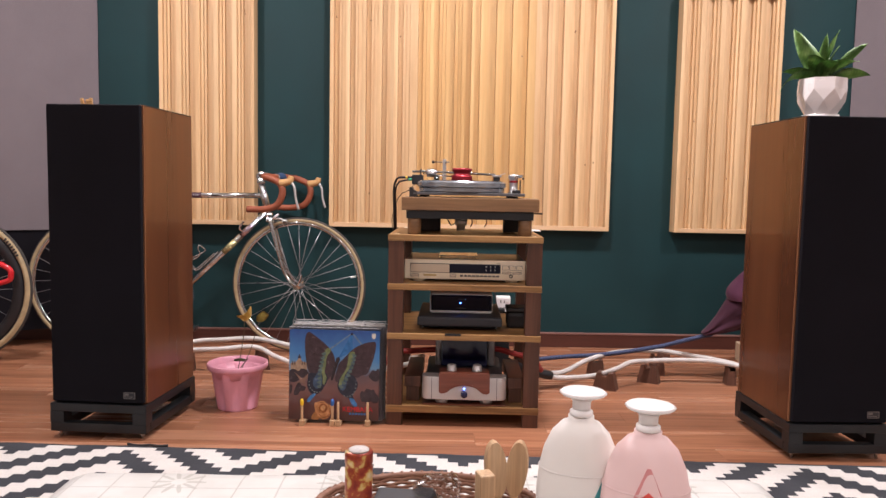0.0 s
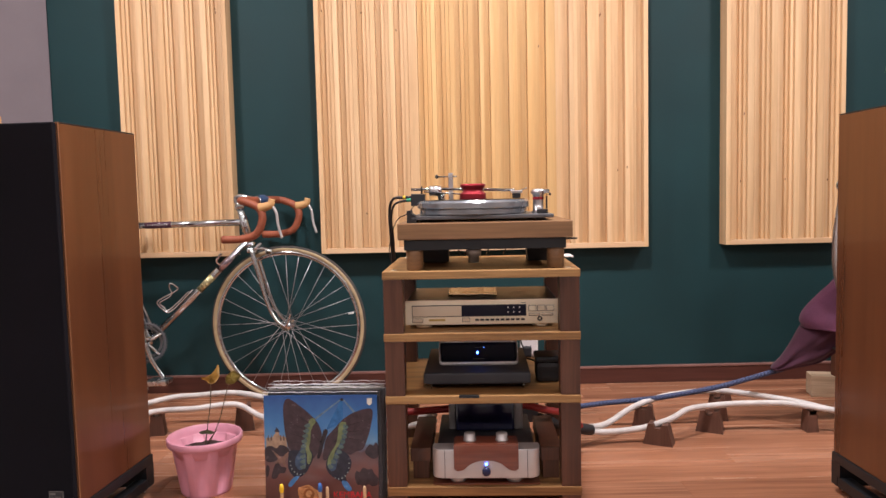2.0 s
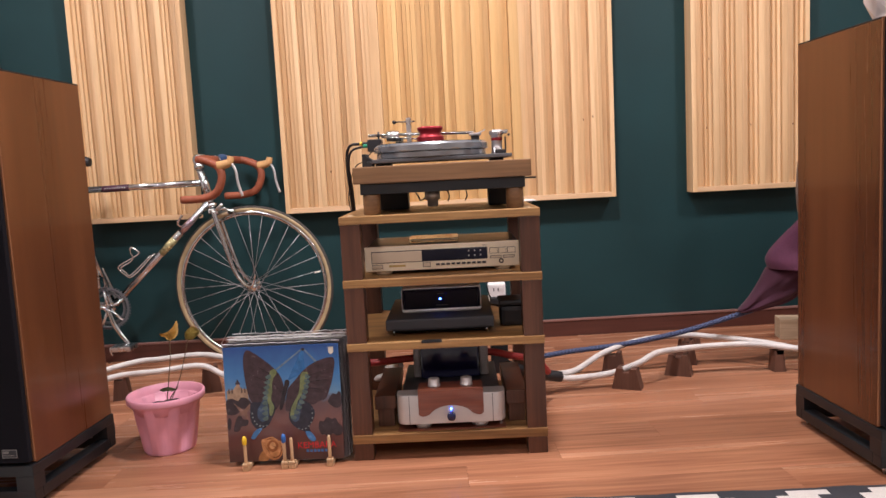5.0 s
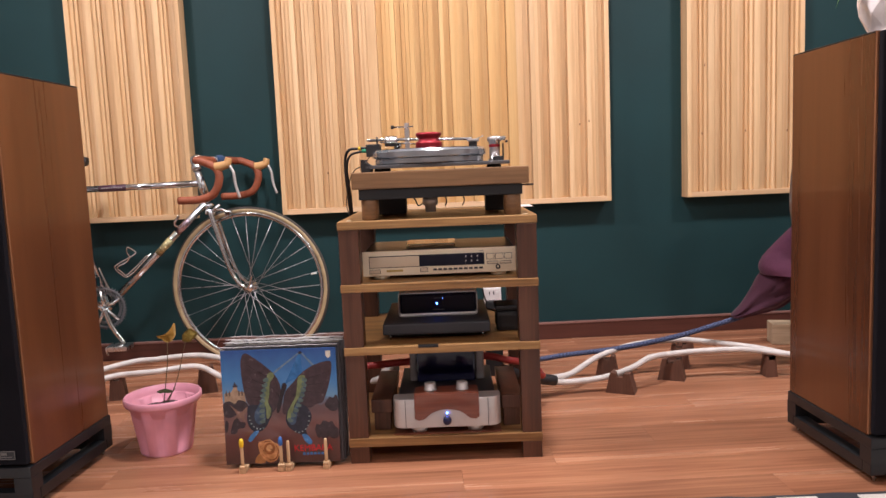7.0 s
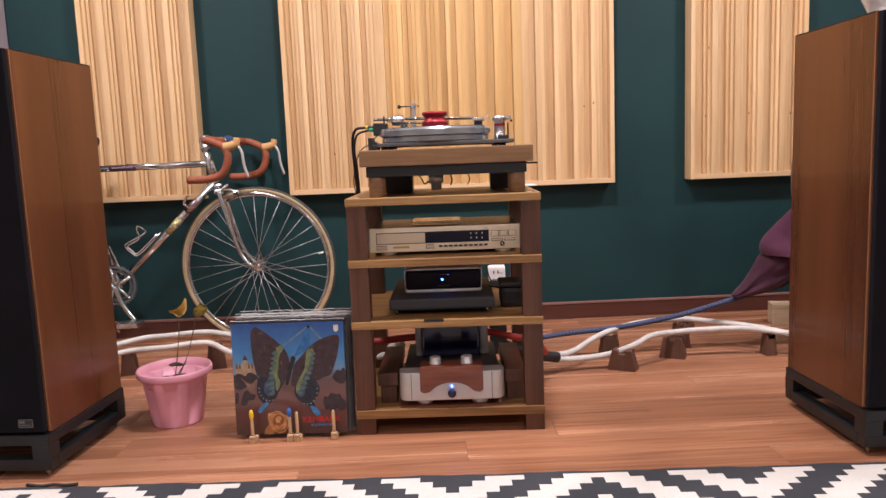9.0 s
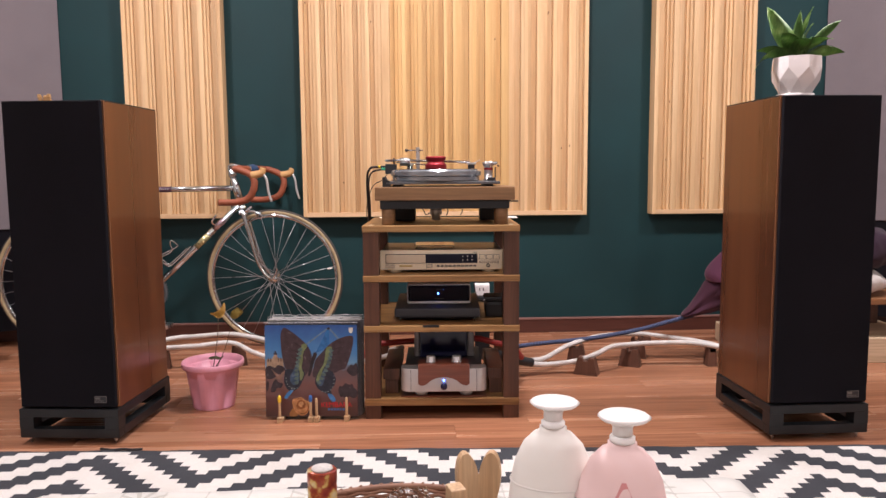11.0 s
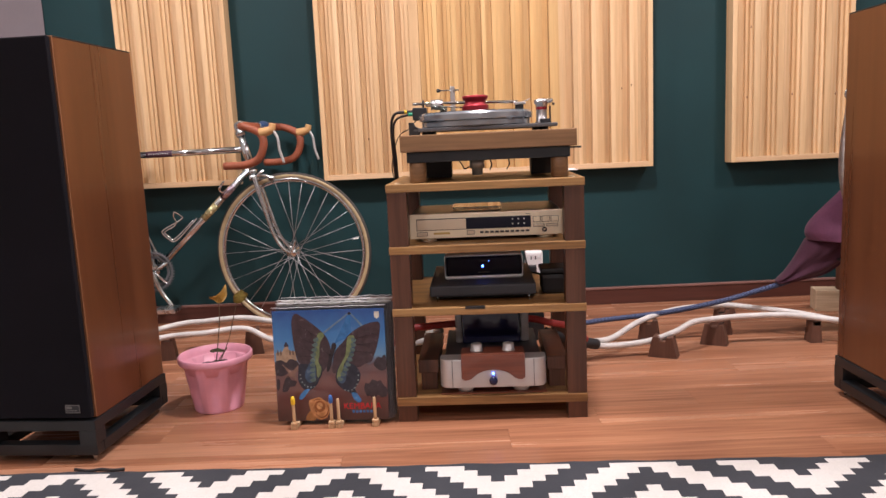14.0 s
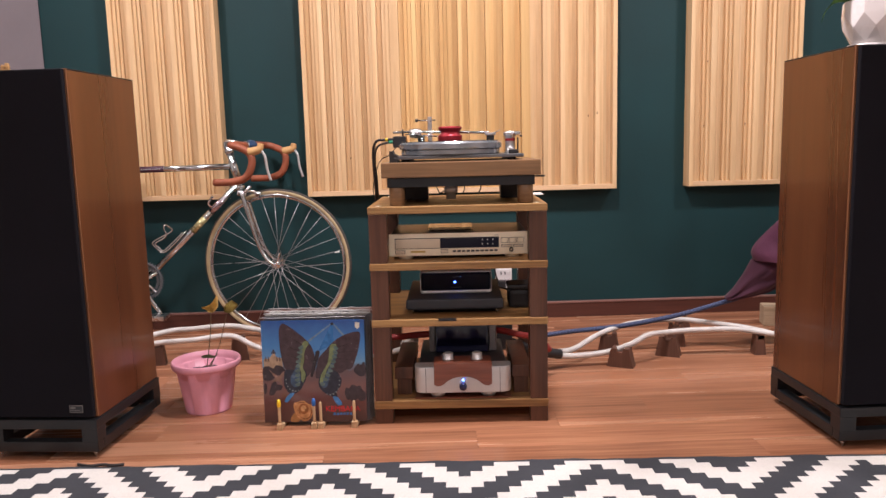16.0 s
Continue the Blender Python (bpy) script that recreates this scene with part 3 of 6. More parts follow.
for q, (a, c) in enumerate(zip(rings, rings[1:])):
    da = prof[q + 1][2] - prof[q][2]
    for i in range(NF):
        j = (i + 1) % NF
        if da > 0:
            pb.faces.new((a[i], a[j], c[i])), pb.faces.new((a[j], c[j], c[i]))
        elif da < 0:
            pb.faces.new((a[i], c[i], c[j])), pb.faces.new((a[i], c[j], a[j]))
        else:
            pb.faces.new((a[i], a[j], c[j], c[i]))
pb.faces.new(rings[0][::-1])
part("pot", pb, M_CERAMIC, plant, "white ceramic pot with triangular facets")
part("soil", lathe([(0, 0.104), (0.03, 0.103), (0.064, 0.1), (0.064, 0.094), (0, 0.094)], 24), M_SOIL, plant)
for L, w, lean, turn, droop, twist in ((0.205, 0.058, 25, 178, 4, 75), (0.165, 0.04, 3, -100, 4, 5), (0.18, 0.044, 9, -30, 4, 25), (0.205, 0.042, 40, 4, 6, -70), (0.15, 0.046, 56, -8, 20, -60),
                                       (0.15, 0.044, 50, 186, 52, 50), (0.135, 0.036, 48, 172, 22, 60), (0.12, 0.064, 22, -95, 34, 0), (0.13, 0.058, 22, -145, 26, 25), (0.125, 0.058, 26, -45, 30, -25),
                                       (0.11, 0.036, 50, 100, 30, 0), (0.15, 0.046, 18, 20, 8, -50)):
    part("leaf", sword_leaf(L, w, lean, turn, droop, twist), M_LEAF, plant, at=pose(0, 0, 0.103))

# ---- hi-fi rack ----
RX, RY, RYAW = -0.106, 2.607, -2.5
RW, RD, LEG = 0.529, 0.47, 0.053
SH = [(0.046, 0.071), (0.304, 0.326), (0.477, 0.499), (0.647, 0.669)]
rack = thing("hifi_rack", RX, RY, 0, RYAW, "open four-shelf wooden hi-fi rack with oak shelves and walnut legs", "rack")
for i, (a, c) in enumerate(SH):
    shelf = part("shelf", box(-0.002, RW + 0.002, -0.002, RD, a, c, 0.0025), M_OAK, rack)
    if i == 1:
        part("notch_strip", box(0.2, 0.255, -0.0024, 0.012, c - 0.006, c + 0.0006, 0.0005), M_BLACK, shelf, "dark strip let into the shelf edge")
low = [0.0] + [c for a, c in SH[:-1]]
for i in range(4):
    for px in (0.0, RW - LEG):
        for py in (0.0, RD - LEG):
            part("leg", box(px, px + LEG, py, py + LEG, low[i] + (0.0003 if i else 0), SH[i][0] - 0.0003, 0.002), M_WALNUT, rack)
for px in (0.028, RW - 0.028):
    for py in (0.028, RD - 0.028):
        part("brass_screw", lathe([(0, 0.669), (0.009, 0.669), (0.008, 0.671), (0, 0.672)], 16, m=pose(px, py, 0)), M_CHAMP, rack)


def on_rack(name, x, y, z, label, category):
    """A thing on the rack, placed in the rack's own axes."""
    p = pose(RX, RY, 0, 0, 0, RYAW) @ Vector((x, y, z))
    return thing(name, p.x, p.y, p.z, RYAW, label, category)


pc = on_rack("paper_card", 0.5, 0.36, 0.669, "white paper card sticking out under the turntable stand", "card")
part("sheet", box(0, 0.062, 0, 0.1, 0.0004, 0.0024), M_WHITE, pc)

# turntable stand and turntable
tts = on_rack("turntable_stand", 0.042, 0.008, 0.669, "wooden turntable platform on black box with stubby wooden feet", "platform")
part("top_block", box(0, 0.472, 0, 0.37, 0.084, 0.129, 0.003), M_PLINTH, tts)
part("black_box", box(0.016, 0.455, 0.012, 0.36, 0.055, 0.0838, 0.002), M_BLACK, tts)
for px in (0.043, 0.428):
    part("front_foot", lathe([(0, 0), (0.022, 0), (0.0235, 0.003), (0.0235, 0.052), (0.022, 0.0548), (0, 0.0548)], 28, m=pose(px, 0.036, 0)), M_PLINTH, tts)
for px, wide in ((0.08, 0.096), (0.4, 0.066)):
    part("rear_foot", box(px - wide / 2, px + wide / 2, 0.25, 0.32, 0, 0.0548, 0.003), M_RUBBER, tts)
part("motor_can", lathe([(0, 0.012), (0.015, 0.012), (0.015, 0.03), (0.021, 0.031), (0.021, 0.0548), (0, 0.0548)], 24, m=pose(0.205, 0.1, 0)), M_ALU, tts)
part("lever", box(0.455, 0.487, 0.03, 0.036, 0.0765, 0.0815, 0.001), M_RUBBER, tts)
part("motor_wire", tube([(0.19, 0.14, 0.04), (0.17, 0.15, 0.028), (0.16, 0.2, 0.04), (0.15, 0.25, 0.05)], 0.002, 6), M_RUBBER, tts)
for px in (0.245, 0.3):
    part("signal_wire", tube([(px, 0.28, 0.05), (px + 0.005, 0.33, 0.03), (px, 0.4, 0.012)], 0.0022, 6), M_RUBBER, tts)

tt = on_rack("turntable", 0.042, 0.008, 0.798, "turntable with thick silver platter, long tonearm and red record clamp", "turntable")
base = box(0.035, 0.425, 0.03, 0.345, 0.008, 0.018, 0.002)
part("base_plate", base, M_GREYMETAL, tt)
for px, py in ((0.07, 0.06), (0.39, 0.06), (0.07, 0.31), (0.39, 0.31)):
    part("foot", lathe([(0, 0), (0.014, 0), (0.012, 0.008), (0, 0.008)], 16, m=pose(px, py, 0)), M_RUBBER, tt)
part("side_bracket", plate([(0.024, 0), (0.05, 0), (0.05, 0.018), (0.036, 0.026), (0.034, 0.034), (0.024, 0.034)], 0.03, 0.1), M_RUBBER, tt)
PC = (0.206, 0.175)
pm = pose(PC[0], PC[1], 0)
part("platter", lathe([(0, 0.0185), (0.152, 0.0185), (0.1565, 0.021), (0.1565, 0.033), (0.154, 0.0355), (0.1615, 0.037), (0.163, 0.04), (0.163, 0.052), (0.157, 0.0585), (0, 0.0585)], 128, m=pm, sm=False), M_ACRYL, tt, "thick polished silver platter")
part("record", lathe([(0, 0.0588), (0.15, 0.0588), (0.151, 0.0595), (0.15, 0.0602), (0, 0.0602)], 72, m=pm), M_VINYL, tt, "black vinyl record")
part("record_clamp", lathe([(0, 0.0605), (0.037, 0.0605), (0.04, 0.063), (0.037, 0.066), (0.04, 0.069), (0.037, 0.072), (0.04, 0.075), (0.036, 0.079), (0.03, 0.084), (0.03, 0.09), (0.034, 0.094), (0.037, 0.098), (0.037, 0.104), (0.033, 0.106), (0, 0.106)], 48, m=pm), M_RED, tt, "red anodised aluminium record clamp")
part("motor_post", lathe([(0, 0.018), (0.019, 0.018), (0.019, 0.022), (0.015, 0.024), (0.015, 0.07), (0.02, 0.073), (0.02, 0.083), (0.012, 0.087), (0, 0.087)], 28, m=pose(0.392, 0.14, 0)), M_STEEL, tt)
part("motor_cap", box(0.375, 0.424, 0.126, 0.154, 0.074, 0.086, 0.005), M_CHROME, tt)
part("motor_belt_guard", box(0.414, 0.418, 0.134, 0.146, 0.03, 0.066, 0.001), M_RUBBER, tt)
part("motor_window", lathe([(0.0152, 0.056), (0.0156, 0.057), (0.0156, 0.063), (0.0152, 0.064)], 28, m=pose(0.392, 0.14, 0)), M_RED, tt, "red band on the motor")
part("cap_pin", ball((0.426, 0.14, 0.071), 0.004), M_RUBBER, tt)
part("speed_switch", box(0.384, 0.414, 0.085, 0.105, 0.0182, 0.03, 0.002), M_RUBBER, tt)
AY = 0.285
part("arm_base", lathe([(0, 0.018), (0.03, 0.018), (0.03, 0.028), (0.012, 0.03), (0.012, 0.082), (0, 0.082)], 24, m=pose(0.11, AY, 0)), M_CHROME, tt)
part("arm_housing", box(0.022, 0.062, AY - 0.09, AY - 0.03, 0.044, 0.08, 0.003), M_RUBBER, tt)
part("tonearm", tube([(0.02, AY - 0.03, 0.093), (0.1, AY - 0.01, 0.094), (0.33, AY - 0.07, 0.085)], 0.0042, 10), M_CHROME, tt, "polished straight tonearm tube")
part("headshell", box(0.318, 0.352, AY - 0.088, AY - 0.066, 0.076, 0.084, 0.002), M_STEEL, tt)
part("cartridge", box(0.322, 0.346, AY - 0.086, AY - 0.068, 0.0612, 0.0758, 0.002), M_RUBBER, tt)
part("finger_lift", tube([(0.345, AY - 0.085, 0.084), (0.358, AY - 0.09, 0.088), (0.364, AY - 0.09, 0.092)], 0.0012, 6), M_STEEL, tt)
part("lift_post", box(0.132, 0.146, AY - 0.007, AY + 0.007, 0.018, 0.142, 0.002), M_STEEL, tt)
part("cross_pin", cyl((0.098, AY, 0.131), (0.158, AY, 0.131), 0.0022, 10), M_CHROME, tt)
part("pin_knob", ball((0.096, AY, 0.131), 0.006), M_RUBBER, tt)
part("rest_post", box(0.182, 0.194, AY - 0.006, AY + 0.006, 0.018, 0.102, 0.002), M_STEEL, tt)
part("counterweight", lathe([(0, -0.02), (0.015, -0.018), (0.017, 0), (0.015, 0.018), (0, 0.02)], 24, m=pose(0.092, AY - 0.03, 0.088, 0, 90, 0)), M_STEEL, tt)
part("damping_trough", box(0.075, 0.12, AY - 0.05, AY - 0.01, 0.06, 0.074, 0.004), M_CLEAR, tt)
part("side_rod", cyl((0.06, AY - 0.05, 0.086), (0.2, AY - 0.04, 0.074), 0.0022, 8), M_CHROME, tt)
part("bias_stub", cyl((0.052, AY - 0.05, 0.08), (0.052, AY - 0.05, 0.102), 0.0028, 8), M_RUBBER, tt)
part("plug", cyl((-0.004, AY - 0.055, 0.07), (0.024, AY - 0.055, 0.07), 0.005, 12), M_RUBBER, tt)
part("plug_band", cyl((-0.004, AY - 0.055, 0.0702), (0.003, AY - 0.055, 0.0702), 0.0056, 12), M_YELLOW, tt)
part("green_plug", cyl((0.008, AY - 0.07, 0.062), (0.026, AY - 0.07, 0.062), 0.0055, 12), paint("green_plug", (0.02, 0.3, 0.16), 0.4), tt)
part("arm_lead", tube([(-0.003, AY - 0.055, 0.07), (-0.035, AY - 0.04, 0.066), (-0.05, AY - 0.02, 0.03), (-0.052, AY + 0.02, -0.06), (-0.055, AY + 0.1, -0.16), (-0.05, 0.47, -0.24), (-0.02, 0.475, -0.4)], 0.0042, 8), M_RUBBER, tt)
part("arm_lead", tube([(0.01, AY - 0.07, 0.062), (-0.03, AY - 0.05, 0.05), (-0.044, AY - 0.03, 0.01), (-0.045, AY + 0.02, -0.06), (-0.049, AY + 0.1, -0.16), (-0.042, 0.475, -0.24)], 0.0034, 8), M_RUBBER, tt)
part("earth_lead", tube([(0.03, AY - 0.06, 0.045), (0.005, AY - 0.05, 0.02), (-0.02, AY - 0.03, 0.008), (-0.04, AY, -0.02), (-0.062, AY + 0.05, -0.09), (-0.06, AY + 0.1, -0.15)], 0.0015, 6), M_RUBBER, tt)

# CD player
cd = on_rack("cd_player", 0.052, 0.075, 0.499, "champagne-coloured CD player with black display on wooden shelf", "CD player")
CW = 0.43
part("case", box(0.003, CW - 0.003, 0.012, 0.31, 0.013, 0.076, 0.002), M_DARKMETAL, cd)
part("front_panel", box(0, CW, 0, 0.0118, 0.0095, 0.079, 0.003), M_CHAMP, cd)
part("tray_groove", box(0.0185, 0.339, -0.0009, 0.0, 0.0325, 0.0655), M_DARKMETAL, cd)
tray = part("disc_tray", box(0.02, 0.158, -0.003, 0.0, 0.034, 0.063, 0.0015), M_CHAMP_DK, cd)
part("display", box(0.158, 0.337, -0.002, 0.0, 0.034, 0.064, 0.001), M_DISPLAY, cd)
for i in range(3):
    for k in range(2):
        part("key_dot", box(0.286 + i * 0.016, 0.2895 + i * 0.016, -0.0032, -0.002, 0.042 + k * 0.013, 0.046 + k * 0.013, 0.0006), M_ALU, cd)
    part("button_groove", box(0.3448 + i * 0.0245, 0.3667 + i * 0.0245, -0.0009, 0.0, 0.0458, 0.0622), M_DARKMETAL, cd)
    part("button", box(0.346 + i * 0.0245, 0.3655 + i * 0.0245, -0.004, 0.0, 0.047, 0.061, 0.0012), M_CHAMP, cd)
for i in range(2):
    part("button_groove", box(0.3458 + i * 0.036, 0.3772 + i * 0.036, -0.0009, 0.0, 0.0323, 0.0402), M_DARKMETAL, cd)
    part("slim_button", box(0.347 + i * 0.036, 0.376 + i * 0.036, -0.0035, 0.0, 0.0335, 0.039, 0.001), M_CHAMP_DK, cd)
for i in range(10):
    part("number_key", box(0.196 + i * 0.0142, 0.2065 + i * 0.0142, -0.003, 0.0, 0.0205, 0.026, 0.0008), M_DARKMETAL, cd)
part("button_groove", box(0.0188, 0.0492, -0.0009, 0.0, 0.0173, 0.0287), M_DARKMETAL, cd)
part("power_button", box(0.02, 0.048, -0.004, 0.0, 0.0185, 0.0275, 0.001), M_CHAMP_DK, cd)
part("button_groove", box(0.1598, 0.1812, -0.0009, 0.0, 0.0173, 0.0297), M_DARKMETAL, cd)
part("square_button", box(0.161, 0.18, -0.003, 0.0, 0.0185, 0.0285, 0.001), M_CHAMP_DK, cd)
part("gold_marking", box(0.066, 0.112, -0.0008, 0.0, 0.0205, 0.0265), paint("gold_print", (0.5, 0.34, 0.1), 0.4), cd)
part("panel_marking", box(0.325, 0.337, -0.0006, 0.0, 0.069, 0.0705), M_DARKMETAL, cd)
part("headphone_socket", lathe([(0.0035, 0), (0.0068, 0), (0.0068, 0.003), (0.0035, 0.003), (0.0035, -0.002)], 20, m=pose(0.376, 0, 0.0245, 90)), M_DARKMETAL, cd)
for px in (0.05, CW - 0.05):
    for py in (0.03, 0.27):
        part("foot", lathe([(0, 0), (0.022, 0), (0.023, 0.007), (0.02, 0.0093), (0, 0.0093)], 24, m=pose(px, py, 0)), M_CHAMP, cd)
cdw = on_rack("cd_case", 0.17, 0.17, 0.5752, "clear plastic disc case lying on the CD player", "CD case")
part("lid", box(0, 0.142, 0, 0.125, 0.006, 0.0105, 0.0008), M_CLEAR, cdw)
part("booklet", box(0.012, 0.138, 0.004, 0.121, 0.0032, 0.0058), paint("booklet", (0.42, 0.36, 0.29), 0.4, 0, 0.4, 30), cdw)
part("tray", box(0, 0.142, 0, 0.125, 0, 0.003, 0.0008), M_CLEAR, cdw)

# streamer on an isolation plate
ip = on_rack("isolation_plate", 0.1, 0.06, 0.326, "charcoal isolation plate on slim steel pins", "platform")
part("slab", box(0, 0.3, 0, 0.34, 0.017, 0.048, 0.005), paint("charcoal_slab", (0.03, 0.031, 0.036), 0.6), ip)
for px in (0.02, 0.28):
    for py in (0.02, 0.31):
        part("pin", cyl((px, py, 0), (px, py, 0.018), 0.0022, 10), M_CHROME, ip)
part("lower_plate", box(0.015, 0.285, 0.05, 0.33, 0.002, 0.012, 0.002), M_RUBBER, ip)
st = on_rack("streamer", 0.14, 0.16, 0.374, "small black network player with rounded silver trim and blue light", "media player")
part("body", box(0.004, 0.226, 0.004, 0.17, 0.004, 0.066, 0.008), M_DISPLAY, st)


def round_rect(x0, x1, z0, z1, r, n=6):
    """An outline in x-z with round corners."""
    pts = []
    for cx, cz, a0 in ((x1 - r, z1 - r, 0), (x0 + r, z1 - r, 90), (x0 + r, z0 + r, 180), (x1 - r, z0 + r, 270)):
        pts += [(cx + r * math.cos(radians(a0 + 90 * k / n)), cz + r * math.sin(radians(a0 + 90 * k / n))) for k in range(n + 1)]
    return pts


def bezel(x0, x1, z0, z1, r, low, high, y0, y1):
    """A rounded frame: thicker below than above."""
    outer, inner = round_rect(x0, x1, z0, z1, r), round_rect(x0 + high * 0.5, x1 - high * 0.5, z0 + low, z1 - high, r * 0.7)
    b = bmesh.new()
    loops = [[b.verts.new((x, y, z)) for x, z in o] for o, y in ((outer, y0), (outer, y1), (inner, y1), (inner, y0))]
    for p, q in zip(loops, loops[1:] + loops[:1]):
        for k in range(len(p)):
            b.faces.new((p[k], p[(k + 1) % len(p)], q[(k + 1) % len(p)], q[k])).smooth = True
    return b


part("trim_frame", bezel(0, 0.23, 0, 0.071, 0.009, 0.008, 0.004, -0.003, 0.172), paint("silver_trim", (0.74, 0.73, 0.72), 0.32, 0.25), st, "silver rounded trim")
part("led", cyl((0.112, 0.0015, 0.036), (0.112, 0.0045, 0.036), 0.0028, 12), M_BLED, st, "glowing blue indicator")
part("led", cyl((0.13, 0.003, 0.051), (0.13, 0.0045, 0.051), 0.0009, 8), M_BLED, st, "glowing blue indicator")
part("marking", box(0.098, 0.133, 0.003, 0.0042, 0.0165, 0.0185), M_DARKMETAL, st)
part("marking", box(0.104, 0.124, 0.003, 0.0042, 0.0505, 0.052), M_DARKMETAL, st)
sk = thing("power_strip", 0.344, 3.385, 0, -4, "white power socket unit on a dark stand behind the rack", "power strip")
part("stand", box(0, 0.066, 0, 0.05, 0, 0.255, 0.004), M_BLACK, sk, "dark stand")
part("body", box(0.0, 0.066, -0.004, 0.052, 0.2552, 0.345, 0.005), M_WHITE, sk)
part("socket_plate", box(0.006, 0.06, -0.0065, -0.0042, 0.262, 0.338, 0.002), M_CERAMIC, sk)
for pz in (0.318, 0.286):
    part("socket_hole", box(0.02, 0.024, -0.0072, -0.0063, pz, pz + 0.012), M_RUBBER, sk)
    part("socket_hole", box(0.036, 0.04, -0.0072, -0.0063, pz, pz + 0.012), M_RUBBER, sk)
part("switch", box(0.045, 0.056, -0.0085, -0.0063, 0.322, 0.332, 0.001), M_WHITE, sk)
pl = thing("power_plug", 0.344, 3.375, 0.262, -4, "black mains plug pushed into the white socket unit", "plug")
part("plug_body", box(0.004, 0.04, -0.03, 0.001, 0.0, 0.036, 0.006), M_RUBBER, pl)
part("lead", tube([(0.012, -0.025, 0.03), (0.0, -0.05, 0.06), (-0.008, -0.06, 0.11), (-0.02, -0.03, 0.16)], 0.0028, 8), M_RUBBER, pl)
pd = on_rack("black_pod", 0.43, 0.13, 0.326, "chunky black plastic block with rounded edges on the rack shelf", "gadget")
part("shell", box(-0.008, 0.07, 0, 0.09, 0, 0.06, 0.014), M_RUBBER, pd)
part("cap", box(-0.011, 0.074, -0.003, 0.093, 0.0602, 0.076, 0.006), M_RUBBER, pd)
part("lead", tube([(0.02, 0.085, 0.03), (-0.01, 0.12, 0.04), (-0.03, 0.2, 0.03), (-0.03, 0.3, 0.012)], 0.003, 8), M_RUBBER, pd)

# amplifier
am = on_rack("amplifier", 0.122, 0.004, 0.0635, "silver valve-style amplifier with red wood trim and blue light", "amplifier")
AW = 0.297
part("chassis", box(0.012, AW - 0.012, 0.035, 0.34, 0.032, 0.108, 0.004), M_DARKMETAL, am)
out = []
for i in range(5):
    a = math.pi / 2 * i / 4
    out.append((0.028 - 0.028 * math.sin(a), 0.028 - 0.028 * math.cos(a)))
fp = bmesh.new()
foot = [(x, y) for x, y in out] + [(0, 0.06), (AW, 0.06)] + [(AW - x, y) for x, y in out[::-1]]
f = fp.faces.new([fp.verts.new((x, y, 0.03)) for x, y in foot])
g = bmesh.ops.extrude_face_region(fp, geom=[f])
bmesh.ops.translate(fp, vec=(0, 0, 0.08), verts=[v for v in g["geom"] if isinstance(v, bmesh.types.BMVert)])
bmesh.ops.bevel(fp, geom=list(fp.edges), offset=0.0018, segments=2, affect="EDGES")
part("front_panel", fp, M_ALU, am, "silver front panel with rounded corners")
for px in (0.034, AW - 0.036):
    part("panel_groove", box(px, px + 0.0015, -0.0006, 0.0004, 0.031, 0.109), M_DARKMETAL, am)
arch = [(0.06, 0.128), (0.237, 0.128), (0.237, 0.06), (0.234, 0.054), (0.222, 0.052)]
arch += [(0.1485 + 0.06 * math.cos(a), 0.052 + 0.03 * math.sin(a) ** 1.2) for a in (math.pi * k / 12 for k in range(1, 12))]
arch += [(0.075, 0.052), (0.063, 0.054), (0.06, 0.06)]
ab = plate(arch, -0.008, 0.065)
bmesh.ops.bevel(ab, geom=[e for e in ab.edges if e.is_manifold and e.calc_face_angle() > 0.5], offset=0.003, segments=2, affect="EDGES")
part("wood_trim", ab, M_REDWOOD, am, "polished red-brown wooden arch")
for px in (0.104, 0.193):
    part("knob", lathe([(0, 0.128), (0.014, 0.128), (0.014, 0.131), (0.0125, 0.132), (0.0125, 0.143), (0.011, 0.145), (0, 0.145)], 28, m=pose(px, 0.028, 0) @ Matrix.Diagonal((1.25, 1.25, 1.25, 1)) @ Matrix.Translation((0, 0, -0.0256))), M_ALU, am, "silver knob")
part("selector", lathe([(0, 0), (0.0118, 0), (0.0118, 0.008), (0.01, 0.011), (0, 0.011)], 28, m=pose(0.1485, 0, 0.05, 90)), paint("blue_black_knob", (0.01, 0.014, 0.05), 0.25), am, "dark blue round knob")
part("led", cyl((0.1485, -0.003, 0.07), (0.1485, 0.0, 0.07), 0.0028, 12), M_BLED, am, "glowing blue indicator")
for px in (0.07, AW - 0.07):
    for py in (0.04, 0.29):
        part("foot", lathe([(0, 0.0112), (0.021, 0.0112), (0.023, 0.016), (0.023, 0.023), (0.018, 0.0298), (0, 0.0298)], 24, m=pose(px, py, 0)), M_ALU, am)
# the black cover's blue is the indicator's glare, put into the base colour
part("transformer_cover", box(0.062, 0.235, 0.17, 0.3, 0.1085, 0.226, 0.006), paint("blue_black_gloss", (0.008, 0.009, 0.04), 0.12, 0, 0.1, 5, 0), am, "glossy black transformer cover with blue glare in its colour")
for px in (0.047, 0.2415):
    part("side_fin", box(px - 0.006, px + 0.02 if px > 0.1 else px + 0.0145, 0.18, 0.29, 0.1085, 0.218, 0.006), M_FIN, am)
part("base_board", box(0.0, AW, 0.012, 0.33, 0.0072, 0.011, 0.0005), M_REDWOOD, am)


